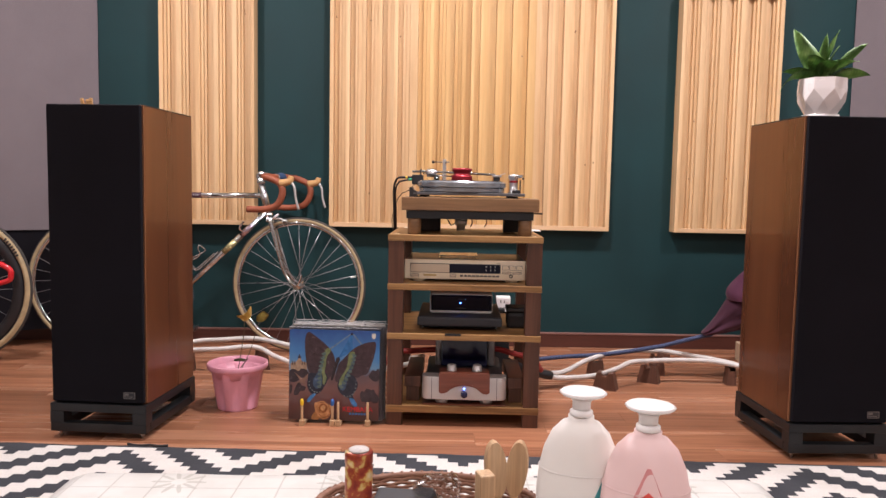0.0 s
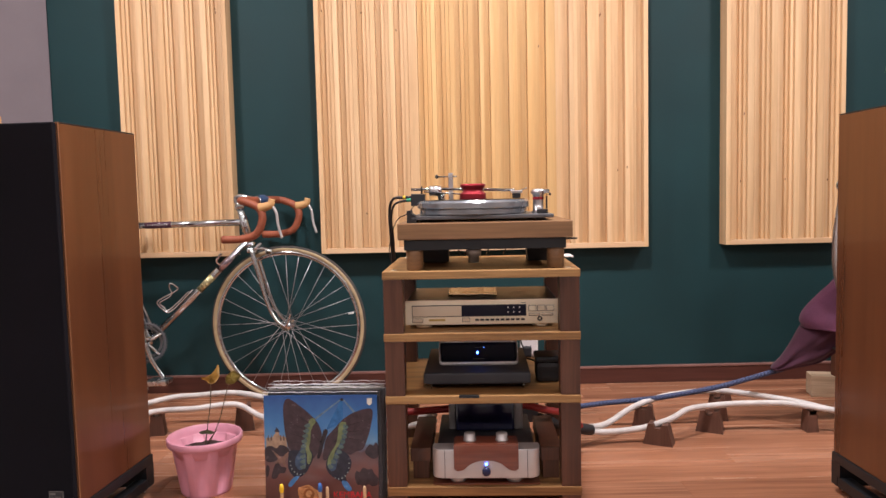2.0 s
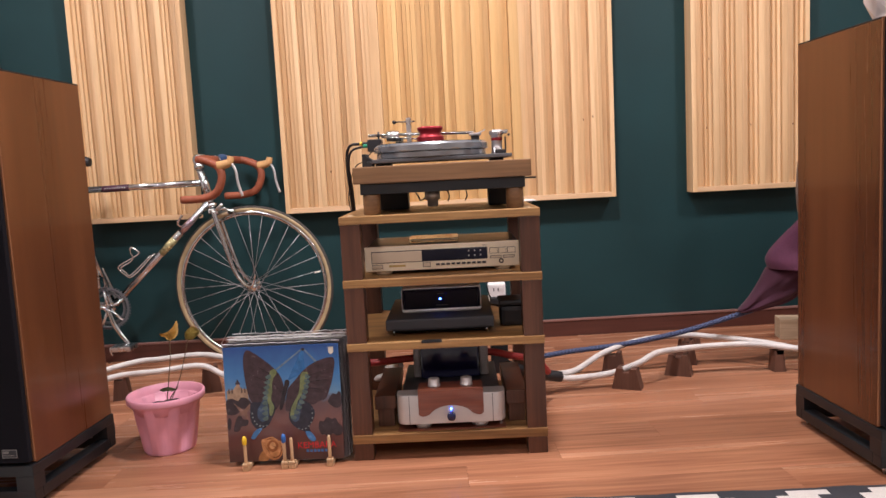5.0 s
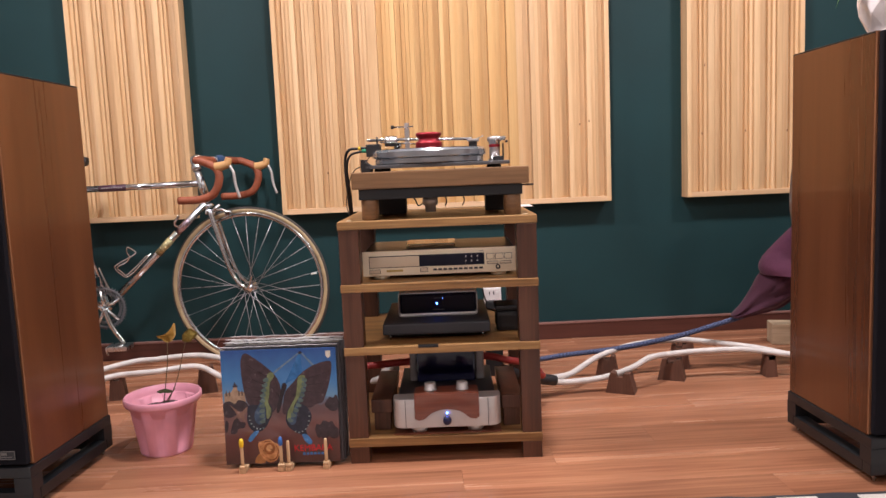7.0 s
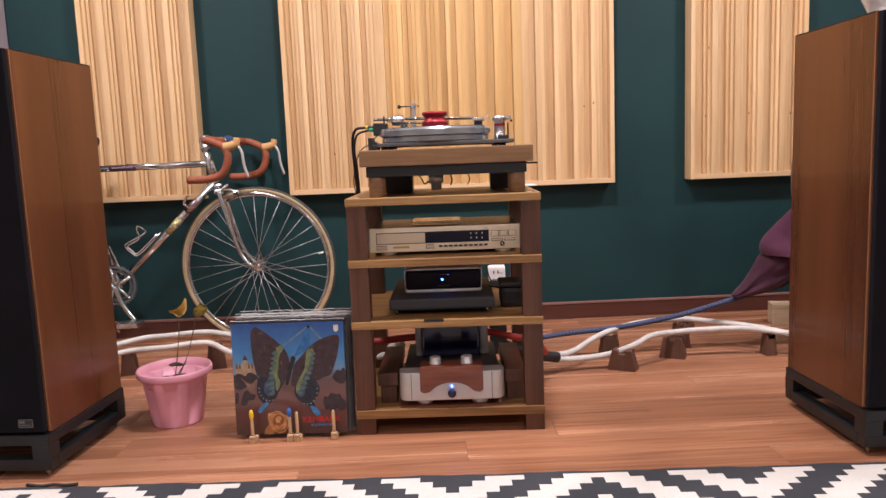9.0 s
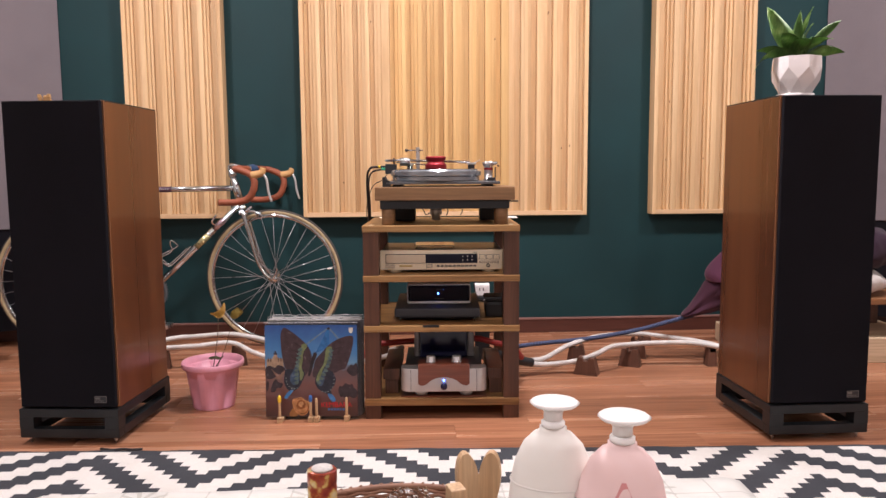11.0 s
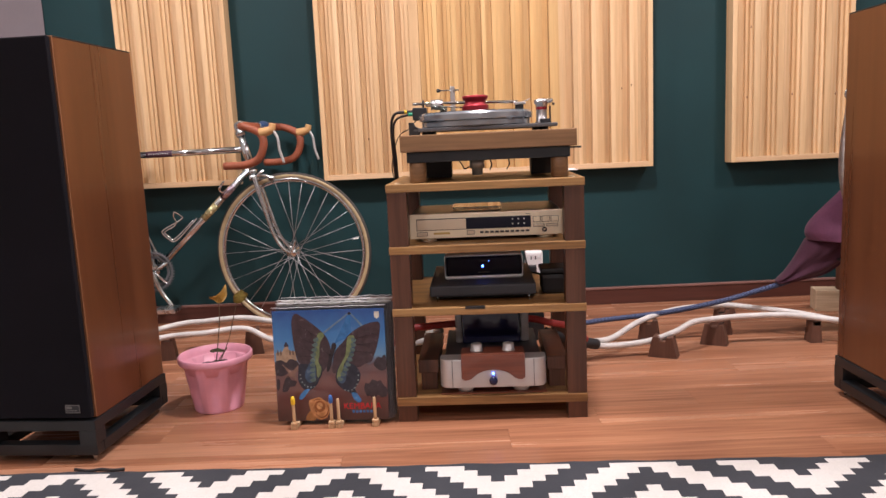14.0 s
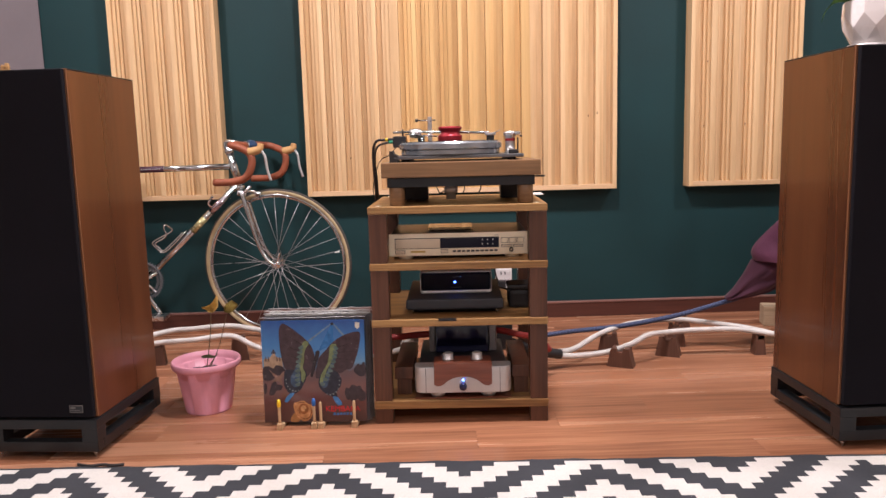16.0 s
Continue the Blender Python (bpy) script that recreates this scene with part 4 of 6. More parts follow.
def trestle(x):
    t = on_rack("wooden_trestle", x, 0.05, 0.071, "dark brown wooden block trestle beside the amplifier", "wooden block")
    part("beam", box(0, 0.058, 0, 0.3, 0.054, 0.092, 0.002), M_WALNUT, t)
    part("leg", box(0.006, 0.052, 0.012, 0.05, 0, 0.0538, 0.002), M_WALNUT, t)
    part("leg", box(0.006, 0.052, 0.25, 0.29, 0, 0.0538, 0.002), M_WALNUT, t)


trestle(0.058)
trestle(0.424)

# ---- records leaning in a peg stand ----
LP = 0.317
pix = lambda x, y: ((x - 25) / 600 * LP, (710 - y) / 605 * LP)


def rounded(pts, n=4):
    """A closed outline with its corners rounded."""
    P = [Vector((x, z, 0)) for x, z in pts]
    out_ = []
    for i in range(len(P)):
        a, b, c, d = P[i - 1], P[i], P[(i + 1) % len(P)], P[(i + 2) % len(P)]
        for k in range(n):
            t = k / n
            q = 0.5 * (2 * b + (c - a) * t + (2 * a - 5 * b + 4 * c - d) * t * t + (3 * b - a - 3 * c + d) * t ** 3)
            out_.append((q.x, q.y))
    return out_


def motif(cover, name, col, level, pts, sharp=False):
    """One printed shape of the cover picture, a hair proud of those below it."""
    shape = [pix(x, y) for x, y in pts]
    part(name, plate(shape if sharp else rounded(shape), -0.00025 * level, 0.0), ink(name, col), cover)


def butterfly_picture(c):
    """A dark swallowtail with green and blue bands over a castle, trees and a rose."""
    wing, hind, band, blue, bush = (0.05, 0.03, 0.035), (0.02, 0.021, 0.034), (0.155, 0.19, 0.085), (0.04, 0.07, 0.12), (0.035, 0.023, 0.027)
    motif(c, "light_fan", (0.032, 0.14, 0.34), 1, [(436, 126), (444, 126), (446, 245), (352, 292)], True)
    motif(c, "ray", (0.13, 0.2, 0.27), 2, [(434, 124), (438, 130), (296, 238), (286, 232)], True)
    motif(c, "ray", (0.13, 0.2, 0.27), 2, [(442, 128), (448, 124), (512, 196), (502, 202)], True)
    motif(c, "star", (0.03, 0.03, 0.04), 3, [(430, 128), (440, 120), (450, 128), (440, 137)])
    motif(c, "castle", (0.34, 0.23, 0.15), 1, [(34, 385), (34, 332), (70, 326), (78, 310), (84, 308), (84, 294), (102, 294), (104, 312), (112, 322), (140, 326), (146, 385)], True)
    motif(c, "dome", (0.06, 0.05, 0.06), 2, [(80, 298), (86, 284), (92, 272), (99, 284), (106, 298)])
    for x in (46, 62, 112, 128):
        motif(c, "turret", (0.12, 0.08, 0.06), 2, [(x - 5, 332), (x, 312), (x + 5, 332), (x + 4, 345), (x - 4, 345)], True)
    motif(c, "tree_clump", bush, 3, [(28, 445), (28, 385), (60, 372), (88, 386), (105, 368), (140, 376), (157, 402), (142, 432), (112, 426), (82, 452), (50, 460)])
    motif(c, "path", (0.21, 0.12, 0.09), 4, [(62, 392), (116, 436), (150, 402), (160, 414), (132, 450), (136, 486), (114, 462), (72, 472), (98, 446)], True)
    motif(c, "bush", bush, 4, [(58, 542), (74, 482), (94, 460), (110, 482), (137, 490), (128, 516), (100, 520), (86, 544)])
    motif(c, "bush", bush, 2, [(28, 520), (34, 476), (48, 486), (44, 525), (34, 540)])
    motif(c, "bush", bush, 2, [(500, 540), (508, 508), (526, 512), (545, 490), (572, 500), (590, 496), (602, 520), (624, 545), (618, 580), (590, 588), (572, 576), (548, 592), (530, 580), (512, 578)])
    motif(c, "tree_clump", bush, 2, [(556, 405), (580, 368), (600, 372), (612, 356), (624, 368), (624, 428), (596, 442), (570, 426)])
    motif(c, "wing", wing, 4, [(150, 122), (186, 138), (235, 175), (285, 220), (315, 260), (330, 310), (326, 372), (300, 420), (278, 440), (264, 398), (212, 404), (160, 392), (140, 330), (130, 240), (130, 160)])
    motif(c, "wing", wing, 4, [(596, 180), (600, 215), (585, 290), (565, 350), (545, 392), (512, 402), (480, 420), (446, 410), (400, 396), (370, 420), (350, 450), (334, 440), (338, 400), (350, 340), (372, 308), (402, 278), (432, 244), (472, 213), (520, 190), (565, 178)])
    motif(c, "hindwing", hind, 5, [(158, 398), (212, 396), (264, 392), (282, 420), (276, 456), (262, 482), (246, 512), (216, 536), (186, 540), (160, 516), (147, 480), (150, 440)])
    motif(c, "hindwing", hind, 5, [(385, 398), (430, 396), (466, 420), (484, 460), (475, 500), (452, 536), (458, 566), (440, 572), (425, 560), (395, 546), (365, 520), (350, 490), (352, 455), (366, 420)])
    motif(c, "wing_blue", blue, 6, [(262, 256), (248, 300), (234, 340), (222, 378), (204, 410), (188, 442), (190, 482), (214, 500), (242, 478), (246, 430), (242, 380), (246, 330), (256, 290)])
    motif(c, "wing_blue", blue, 6, [(458, 262), (462, 300), (452, 345), (432, 384), (418, 412), (410, 452), (402, 492), (382, 508), (364, 492), (380, 462), (392, 430), (408, 395), (432, 350), (446, 300)])
    motif(c, "wing_band", band, 7, [(268, 234), (288, 226), (300, 246), (283, 270), (272, 304), (270, 345), (262, 385), (276, 425), (262, 468), (250, 462), (250, 420), (242, 382), (244, 332), (252, 292), (260, 262)])
    motif(c, "wing_band", band, 7, [(430, 250), (460, 250), (454, 285), (440, 328), (420, 368), (400, 400), (388, 440), (376, 470), (358, 480), (362, 440), (382, 400), (406, 360), (416, 312), (420, 276)])
    for k in range(9):
        t = k / 8
        bx, by = 262 - 14 * math.sin(2.4 * t) - 18 * t, 262 + 218 * t
        motif(c, "band_scale", (0.085, 0.13, 0.12), 8, [(bx + 4, by - 10), (bx + 6, by + 10), (bx - 12, by + 14), (bx - 22, by + 2)])
        bx, by = 452 - 22 * t - 62 * t * t, 268 + 212 * t
        motif(c, "band_scale", (0.085, 0.13, 0.12), 8, [(bx - 4, by - 10), (bx - 6, by + 10), (bx + 12, by + 14), (bx + 20, by + 2)])
    for x0, y0, x1, y1 in ((300, 246, 322, 330), (282, 300, 318, 350), (262, 250, 160, 180), (250, 290, 142, 240), (240, 330, 148, 300), (236, 360, 152, 350), (440, 330, 560, 345), (446, 300, 580, 290), (456, 270, 590, 230), (420, 290, 372, 330), (408, 340, 356, 390)):
        dx, dy = (y1 - y0) * 0.014, (x0 - x1) * 0.014
        motif(c, "wing_vein", (0.022, 0.014, 0.016), 8, [(x0 + dx, y0 + dy), (x0 - dx, y0 - dy), (x1, y1)], True)
    motif(c, "moth_body", (0.022, 0.015, 0.018), 9, [(340, 290), (354, 284), (363, 298), (356, 320), (346, 346), (333, 390), (318, 435), (308, 441), (304, 426), (314, 386), (324, 346), (334, 314)])
    motif(c, "tail", (0.05, 0.17, 0.38), 6, [(176, 541), (206, 535), (188, 562), (162, 590), (146, 580)])
    motif(c, "tail", (0.05, 0.17, 0.38), 6, [(430, 562), (456, 562), (482, 602), (466, 613), (446, 598)])
    motif(c, "rose", (0.44, 0.21, 0.085), 4, [(198, 602), (226, 588), (258, 582), (286, 604), (316, 614), (310, 652), (292, 690), (260, 706), (230, 690), (206, 656)])
    motif(c, "rose_leaf", (0.34, 0.16, 0.06), 3, [(178, 704), (190, 668), (212, 655), (234, 690), (222, 708)])
    motif(c, "rose_heart", (0.26, 0.1, 0.035), 5, [(226, 626), (240, 604), (264, 600), (284, 618), (280, 648), (258, 662), (236, 652)])
    motif(c, "rose_petal", (0.5, 0.27, 0.115), 6, [(238, 630), (248, 612), (264, 612), (272, 628), (262, 644), (246, 644)])
    for x0, y0, x1, y1, sag in ((206, 612, 236, 668, 10), (216, 660, 262, 690, 12), (256, 694, 300, 648, 12), (292, 612, 300, 660, 8), (226, 598, 262, 592, -8), (248, 624, 268, 632, 6)):
        mx, my = (x0 + x1) / 2 + sag * 0.7, (y0 + y1) / 2 + sag * 0.7
        motif(c, "rose_shade", (0.15, 0.055, 0.022), 7, [(x0, y0), (mx, my), (x1, y1), (mx + 5, my + 5)])
    motif(c, "emblem", (0.55, 0.53, 0.45), 2, [(572, 122), (598, 122), (598, 150), (585, 161), (572, 150)], True)
    for k in range(7):
        motif(c, "small_bar", (0.05, 0.15, 0.36), 2, [(430 + 19 * k, 656 + k % 2), (443 + 19 * k, 656 + k % 2), (443 + 19 * k, 670), (430 + 19 * k, 670)], True)
    dots = bmesh.new()
    for k in range(7):
        for cx, cy, rx, ry, a0 in ((214, 460, 54, 64, 175), (416, 470, 56, 78, 250)):
            q0 = radians(a0 + 19 * k)
            dx, dz = pix(cx + rx * math.cos(q0), cy - ry * math.sin(q0))
            dots = plate([(dx + 0.0024 * math.cos(q), dz + 0.0019 * math.sin(q)) for q in (2 * math.pi * n / 8 for n in range(8))], -0.0019, -0.0012, dots)
    tagged(part("wing_dots", dots, ink("dots", (0.2, 0.25, 0.25)), c), kind="stuff")
    lettering("KEMBARA", 0.0242, ink("title", (0.55, 0.03, 0.04)), c, Matrix.Translation((pix(384, 0)[0], -0.0012, pix(0, 648)[1])) @ pose(0, 0, 0, 90))


for i in range(6):
    lean = -3.0 - 0.9 * i
    yy = 2.618 + 0.0085 * i
    xx = -0.4495 + (0.0 if i == 0 else [0.009, 0.015, 0.005, 0.02, 0.012][i - 1])
    lab = "record in clear sleeve, blue cover with a large dark butterfly" if i == 0 else "record in clear plastic sleeve standing behind the others"
    r = new("record_sleeve")
    r.matrix_world = pose(xx, yy, 0.0125, lean, 0, -3.2)
    tagged(r, lab, "record sleeve", "leaning records")
    hh = LP + (0, 0.011, 0.006, 0.014, 0.009, 0.016)[i]
    mcov = M_COVER if i == 0 else paint("sleeve_card", [(0.05, 0.05, 0.055), (0.09, 0.09, 0.1), (0.36, 0.34, 0.3), (0.12, 0.12, 0.13), (0.42, 0.4, 0.36)][i - 1], 0.4, 0, 0.4, 12)
    cov = part("cover", box(0, LP, 0, 0.0035, 0, hh, 0.0006), mcov, r)
    part("plastic_sleeve", box(-0.004, LP + 0.004, 0.0045, 0.0052, -0.001, hh + 0.008), M_FILM, r, "clear glossy plastic sleeve")
    rim_rng = random.Random(i)
    edge_pts = [(-0.003 + (LP + 0.006) * k / 24, 0.0048, hh + 0.0075 + rim_rng.uniform(-0.0012, 0.0014)) for k in range(25)]
    # whitish tube on the clear plastic's edge; its pale colour paints the glints
    part("sleeve_edge", tube(edge_pts, 0.0008, 6, n=3), M_SLEEVE_GLINT, r, "creased plastic edge, its glints painted white")
    if i:
        strip = bmesh.new()
        xs = 0.01
        while xs < LP - 0.02:
            wd = random.uniform(0.004, 0.016)
            if random.random() < 0.5:
                strip = box(xs, xs + wd, -0.0006, 0.0, hh - 0.005, hh - 0.002, 0, strip)
            xs += wd + random.uniform(0.001, 0.006)
        tagged(part("printed_edge", strip, M_RUBBER if i % 2 else M_WHITECLOTH, r), kind="stuff")
    else:
        butterfly_picture(cov)
for gx, tops in ((-0.397, (M_YELLOW,)), (-0.287, (M_BLUECAP, None)), (-0.17, (None,))):
    pg = thing("record_stand", gx, 2.59, 0, -3, "small beech peg stand holding the records upright", "record stand", "peg stands")
    for k, cap in enumerate(tops):
        ox = 0.02 * k - 0.005 * (len(tops) - 1)
        part("foot", box(ox - 0.009, ox + 0.009, -0.012, 0.09, 0, 0.012, 0.002), M_BEECH, pg)
        part("peg", lathe([(0, 0.012), (0.0052, 0.012), (0.0045, 0.03), (0.0045, 0.079), (0.003, 0.084), (0, 0.085)], 14, m=pose(ox, -0.003, 0)), M_BEECH, pg)
        part("foot_block", box(ox - 0.009, ox + 0.009, -0.012, 0.006, 0.0121, 0.021, 0.003), M_BEECH, pg)
        if cap is not None:
            part("cap", lathe([(0.0052, 0.072), (0.0062, 0.078), (0.0062, 0.086), (0.004, 0.094), (0, 0.096)], 14, m=pose(ox, -0.003, 0)), cap, pg, "bright plastic tip")

# ---- pink flower pot with a wilting seedling ----
pot = thing("flower_pot", -0.672, 2.80, 0, 0, "pink plastic flower pot with a spindly seedling, on the floor", "flower pot")
pb = bmesh.new()
seg = 64
prof = [(0.0, 0.004), (0.066, 0.004), (0.07, 0.0), (0.075, 0.0), (0.074, 0.006), (0.096, 0.142), (0.101, 0.146), (0.112, 0.148), (0.1155, 0.154), (0.1155, 0.167), (0.1125, 0.171), (0.1085, 0.169), (0.1035, 0.152), (0.092, 0.12), (0.0, 0.118)]
rings = []
for q, (r, z) in enumerate(prof):
    flute = 0.0042 if 4 <= q <= 5 else 0
    rings.append([pb.verts.new(((r + flute * (1 if (i // 4) % 2 else -1)) * math.cos(2 * math.pi * i / seg), (r + flute * (1 if (i // 4) % 2 else -1)) * math.sin(2 * math.pi * i / seg), z)) for i in range(seg)] if r else [pb.verts.new((0, 0, z))])
for a, c in zip(rings, rings[1:]):
    for i in range(seg):
        j = (i + 1) % seg
        pb.faces.new((a[0], c[i], c[j]) if len(a) == 1 else (a[i], a[j], c[0]) if len(c) == 1 else (a[i], a[j], c[j], c[i])).smooth = True
bmesh.ops.scale(pb, vec=(0.955, 0.955, 1.0), verts=pb.verts)
part("pot", pb, M_PINK, pot, "pink plastic pot with a rolled rim")
sb = lathe([(0, 0.132), (0.03, 0.13), (0.06, 0.126), (0.089, 0.123), (0.087, 0.119), (0, 0.119)], 40)
for v in sb.verts:
    v.co.z += 0.004 * noise.noise(v.co * 60)
    v.co.x, v.co.y = v.co.x * 0.95, v.co.y * 0.95
part("soil", sb, M_SOIL, pot)


def seed_leaf(c, outline, size, turn, curl=9.0):
    """A limp leaf: an outline from its stalk, folded along the middle and curled at the rim."""
    b = bmesh.new()
    pts = rounded([(x * size, z * size) for x, z in outline], 3)
    mx, mz = sum(p[0] for p in pts) / len(pts), sum(p[1] for p in pts) / len(pts)
    loops = []
    for k in (1.0, 0.66, 0.33):
        loops.append([b.verts.new((mx + (x - mx) * k, curl * ((x - mx) ** 2 + 0.6 * (z - mz) ** 2) * k * k + 0.0015 * math.sin(i * 1.3) * k, mz + (z - mz) * k)) for i, (x, z) in enumerate(pts)])
    mid = b.verts.new((mx, -0.001, mz))
    n_ = len(pts)
    for p, q in zip(loops, loops[1:]):
        for k in range(n_):
            b.faces.new((p[k], p[(k + 1) % n_], q[(k + 1) % n_], q[k])).smooth = True
    for k in range(n_):
        b.faces.new((loops[-1][k], loops[-1][(k + 1) % n_], mid)).smooth = True
    bmesh.ops.solidify(b, geom=list(b.faces), thickness=0.0008)
    bmesh.ops.transform(b, matrix=pose(*c, 0, 0, turn), verts=b.verts)
    return b


part("stem", tube([(0.0, 0.0, 0.135), (0.012, -0.003, 0.2), (0.022, 0, 0.27), (0.025, 0.0, 0.325)], 0.0016, 6), M_STEM, pot)
part("stem", tube([(0.01, 0.0, 0.135), (0.045, 0.0, 0.21), (0.066, 0, 0.28), (0.078, 0.0, 0.322)], 0.0014, 6), M_STEM, pot)
part("stem", tube([(0.005, 0.0, 0.135), (0.02, -0.01, 0.16), (0.042, -0.012, 0.188)], 0.0014, 6), M_STEM, pot)
part("leaf", seed_leaf((0.025, 0, 0.322), [(0, 0), (20, 8), (38, 30), (42, 60), (36, 92), (22, 70), (2, 50), (-22, 38), (-46, 36), (-42, 26), (-25, 20), (-12, 8)], 0.00062, 8), M_LEAFY, pot, "yellowed limp leaf")
part("leaf", seed_leaf((0.078, 0, 0.32), [(0, 0), (25, 5), (50, 25), (62, 45), (50, 58), (30, 72), (12, 62), (-5, 50), (-18, 30), (-20, 10)], 0.0006, -10), M_LEAFY2, pot, "yellow-green leaf")
part("leaf", seed_leaf((0.01, -0.02, 0.178), [(0, 0), (22, -4), (42, 2), (30, 12), (6, 18), (-16, 14), (-34, 4), (-20, -4)], 0.00062, 0), paint("seedling", (0.16, 0.2, 0.09), 0.5), pot)


# ---- bicycles ----
def wheel(parent, cx, cz, R, turn, tyre, rim, spokes=32, rim_mat=None, cy=0.0):
    """A spoked wheel in the x-z plane, turned about its upright axis."""
    w = part("wheel", ring(R - 0.027, 0.0105, 72, 8, flat=0.8), rim_mat or M_CHROME, parent, at=pose(cx, cy, cz, 0, 0, turn))
    part("tyre", ring(R - 0.0115, 0.0104, 80, 10), tyre, w, "tan-walled tyre")
    part("tread", ring(R - 0.0045, 0.0072, 80, 8, flat=1.15), M_TREAD, w)
    hub = lathe([(0, -0.05), (0.006, -0.05), (0.006, -0.036), (0.021, -0.034), (0.021, -0.03), (0.01, -0.024), (0.01, 0.024), (0.021, 0.03), (0.021, 0.034), (0.006, 0.036), (0.006, 0.05), (0, 0.05)], 24, m=pose(0, 0, 0, 90))
    part("hub", hub, M_CHROME, w)
    for i in range(spokes):
        a = 2 * math.pi * i / spokes
        side = 0.032 if i % 2 else -0.032
        off = radians(62) * (1 if (i // 2) % 2 else -1)
        part("spoke", cyl((0.019 * math.cos(a + off), side, 0.019 * math.sin(a + off)), ((R - 0.03) * math.cos(a), 0, (R - 0.03) * math.sin(a)), 0.0012, 5), M_SPOKE, w)
    return w


BY = 3.725
bike = thing("road_bicycle", 0, BY, 0, 0, "chrome vintage road bicycle with brown-taped drop handlebar beside the wall", "bicycle")
FWX, FWZ, RWX = -0.606, 0.338, -1.60
fw = wheel(bike, FWX, FWZ, 0.334, -6, M_TAN, M_CHROME)
part("valve", cyl((0.285, 0, 0.05), (0.262, 0.0, 0.046), 0.003, 8), M_WHITE, fw)
wheel(bike, RWX, FWZ, 0.333, 0, M_TAN, M_CHROME)
HT, HB, BB, ST = (-0.792, 0, 0.845), (-0.752, 0, 0.685), (-1.195, 0, 0.285), (-1.345, 0, 0.80)
part("head_tube", cyl(HB, HT, 0.0175), M_CHROME, bike)
part("top_tube", cyl((-1.335, 0, 0.772), (-0.776, 0, 0.778), 0.0135), M_CHROME, bike, "chrome top tube with decals")
part("down_tube", cyl(BB, (-0.757, 0, 0.705), 0.0152), M_CHROME, bike)
part("seat_tube", cyl(BB, ST, 0.0145), M_CHROME, bike)
for s in (-1, 1):
    part("chain_stay", cyl((BB[0], s * 0.03, BB[2]), (RWX, s * 0.055, FWZ), 0.008, 12), M_CHROME, bike)
    part("seat_stay", cyl((ST[0], s * 0.016, 0.79), (RWX, s * 0.055, FWZ), 0.0065, 12), M_CHROME, bike)
decal = paint("tube_decal", (0.06, 0.025, 0.045), 0.3)
part("decal", cyl((-1.19, 0, 0.7731), (-1.08, 0, 0.7747), 0.0139, 20), decal, bike, "dark band with pale bars")
dt = Vector((-0.757, 0, 0.705)) - Vector(BB)
part("decal", cyl(Vector(BB) + dt * 0.5, Vector(BB) + dt * 0.64, 0.0156, 20), paint("yellow_decal", (0.5, 0.47, 0.26), 0.25, 0.65, 0.5, 90), bike, "yellow-gold decal")
part("decal", cyl(Vector(BB) + dt * 0.70, Vector(BB) + dt * 0.82, 0.0156, 20), paint("violet_decal", (0.42, 0.34, 0.38), 0.2, 0.85, 0.3, 40), bike)
bars = bmesh.new()
for k in range(9):
    bars = box(-1.178 + k * 0.0098, -1.1725 + k * 0.0098, -0.0146, -0.0134, 0.7725 + (k % 2) * 0.001, 0.7775, 0, bars)
part("decal_bars", bars, M_ALU, bike)
part("headset", lathe([(0.012, -0.012), (0.021, -0.01), (0.021, 0.004), (0.016, 0.012), (0.012, 0.02)], 24, m=pose(*HT, 0, -14, 0)), M_CHROME, bike)
part("headset", lathe([(0.012, -0.012), (0.021, -0.01), (0.021, 0.004), (0.012, 0.012)], 24, m=pose(*HB, 0, -14, 0)), M_CHROME, bike)
part("fork_crown", box(-0.762, -0.722, -0.032, 0.032, 0.648, 0.672, 0.007), M_CHROME, bike)
for s in (-1, 1):
    part("fork_blade", tube([(-0.742, s * 0.03, 0.665), (-0.712, s * 0.034, 0.55), (-0.676, s * 0.04, 0.425), (-0.64, s * 0.046, 0.362), (FWX, s * 0.052, FWZ)], 0.0112, 12, taper=0.0065), M_CHROME, bike)
part("brake_arm", tube([(-0.725, -0.02, 0.665), (-0.69, -0.036, 0.668), (-0.672, -0.03, 0.65), (-0.668, -0.015, 0.638)], 0.006, 8), M_CHROME, bike)
part("brake_arm", tube([(-0.725, 0.02, 0.665), (-0.695, 0.036, 0.66), (-0.672, 0.03, 0.64), (-0.668, 0.015, 0.63)], 0.006, 8), M_CHROME, bike)
part("brake_block", box(-0.684, -0.654, -0.04, 0.03, 0.645, 0.665, 0.006), M_CHROME, bike)
part("brake_bolt", cyl((-0.735, -0.03, 0.66), (-0.7, -0.03, 0.69), 0.007, 10), M_CHROME, bike)
part("quick_release", tube([(FWX, -0.058, FWZ), (FWX + 0.012, -0.07, FWZ + 0.02), (FWX + 0.026, -0.075, FWZ + 0.06)], 0.0048, 8), M_CHROME, bike)
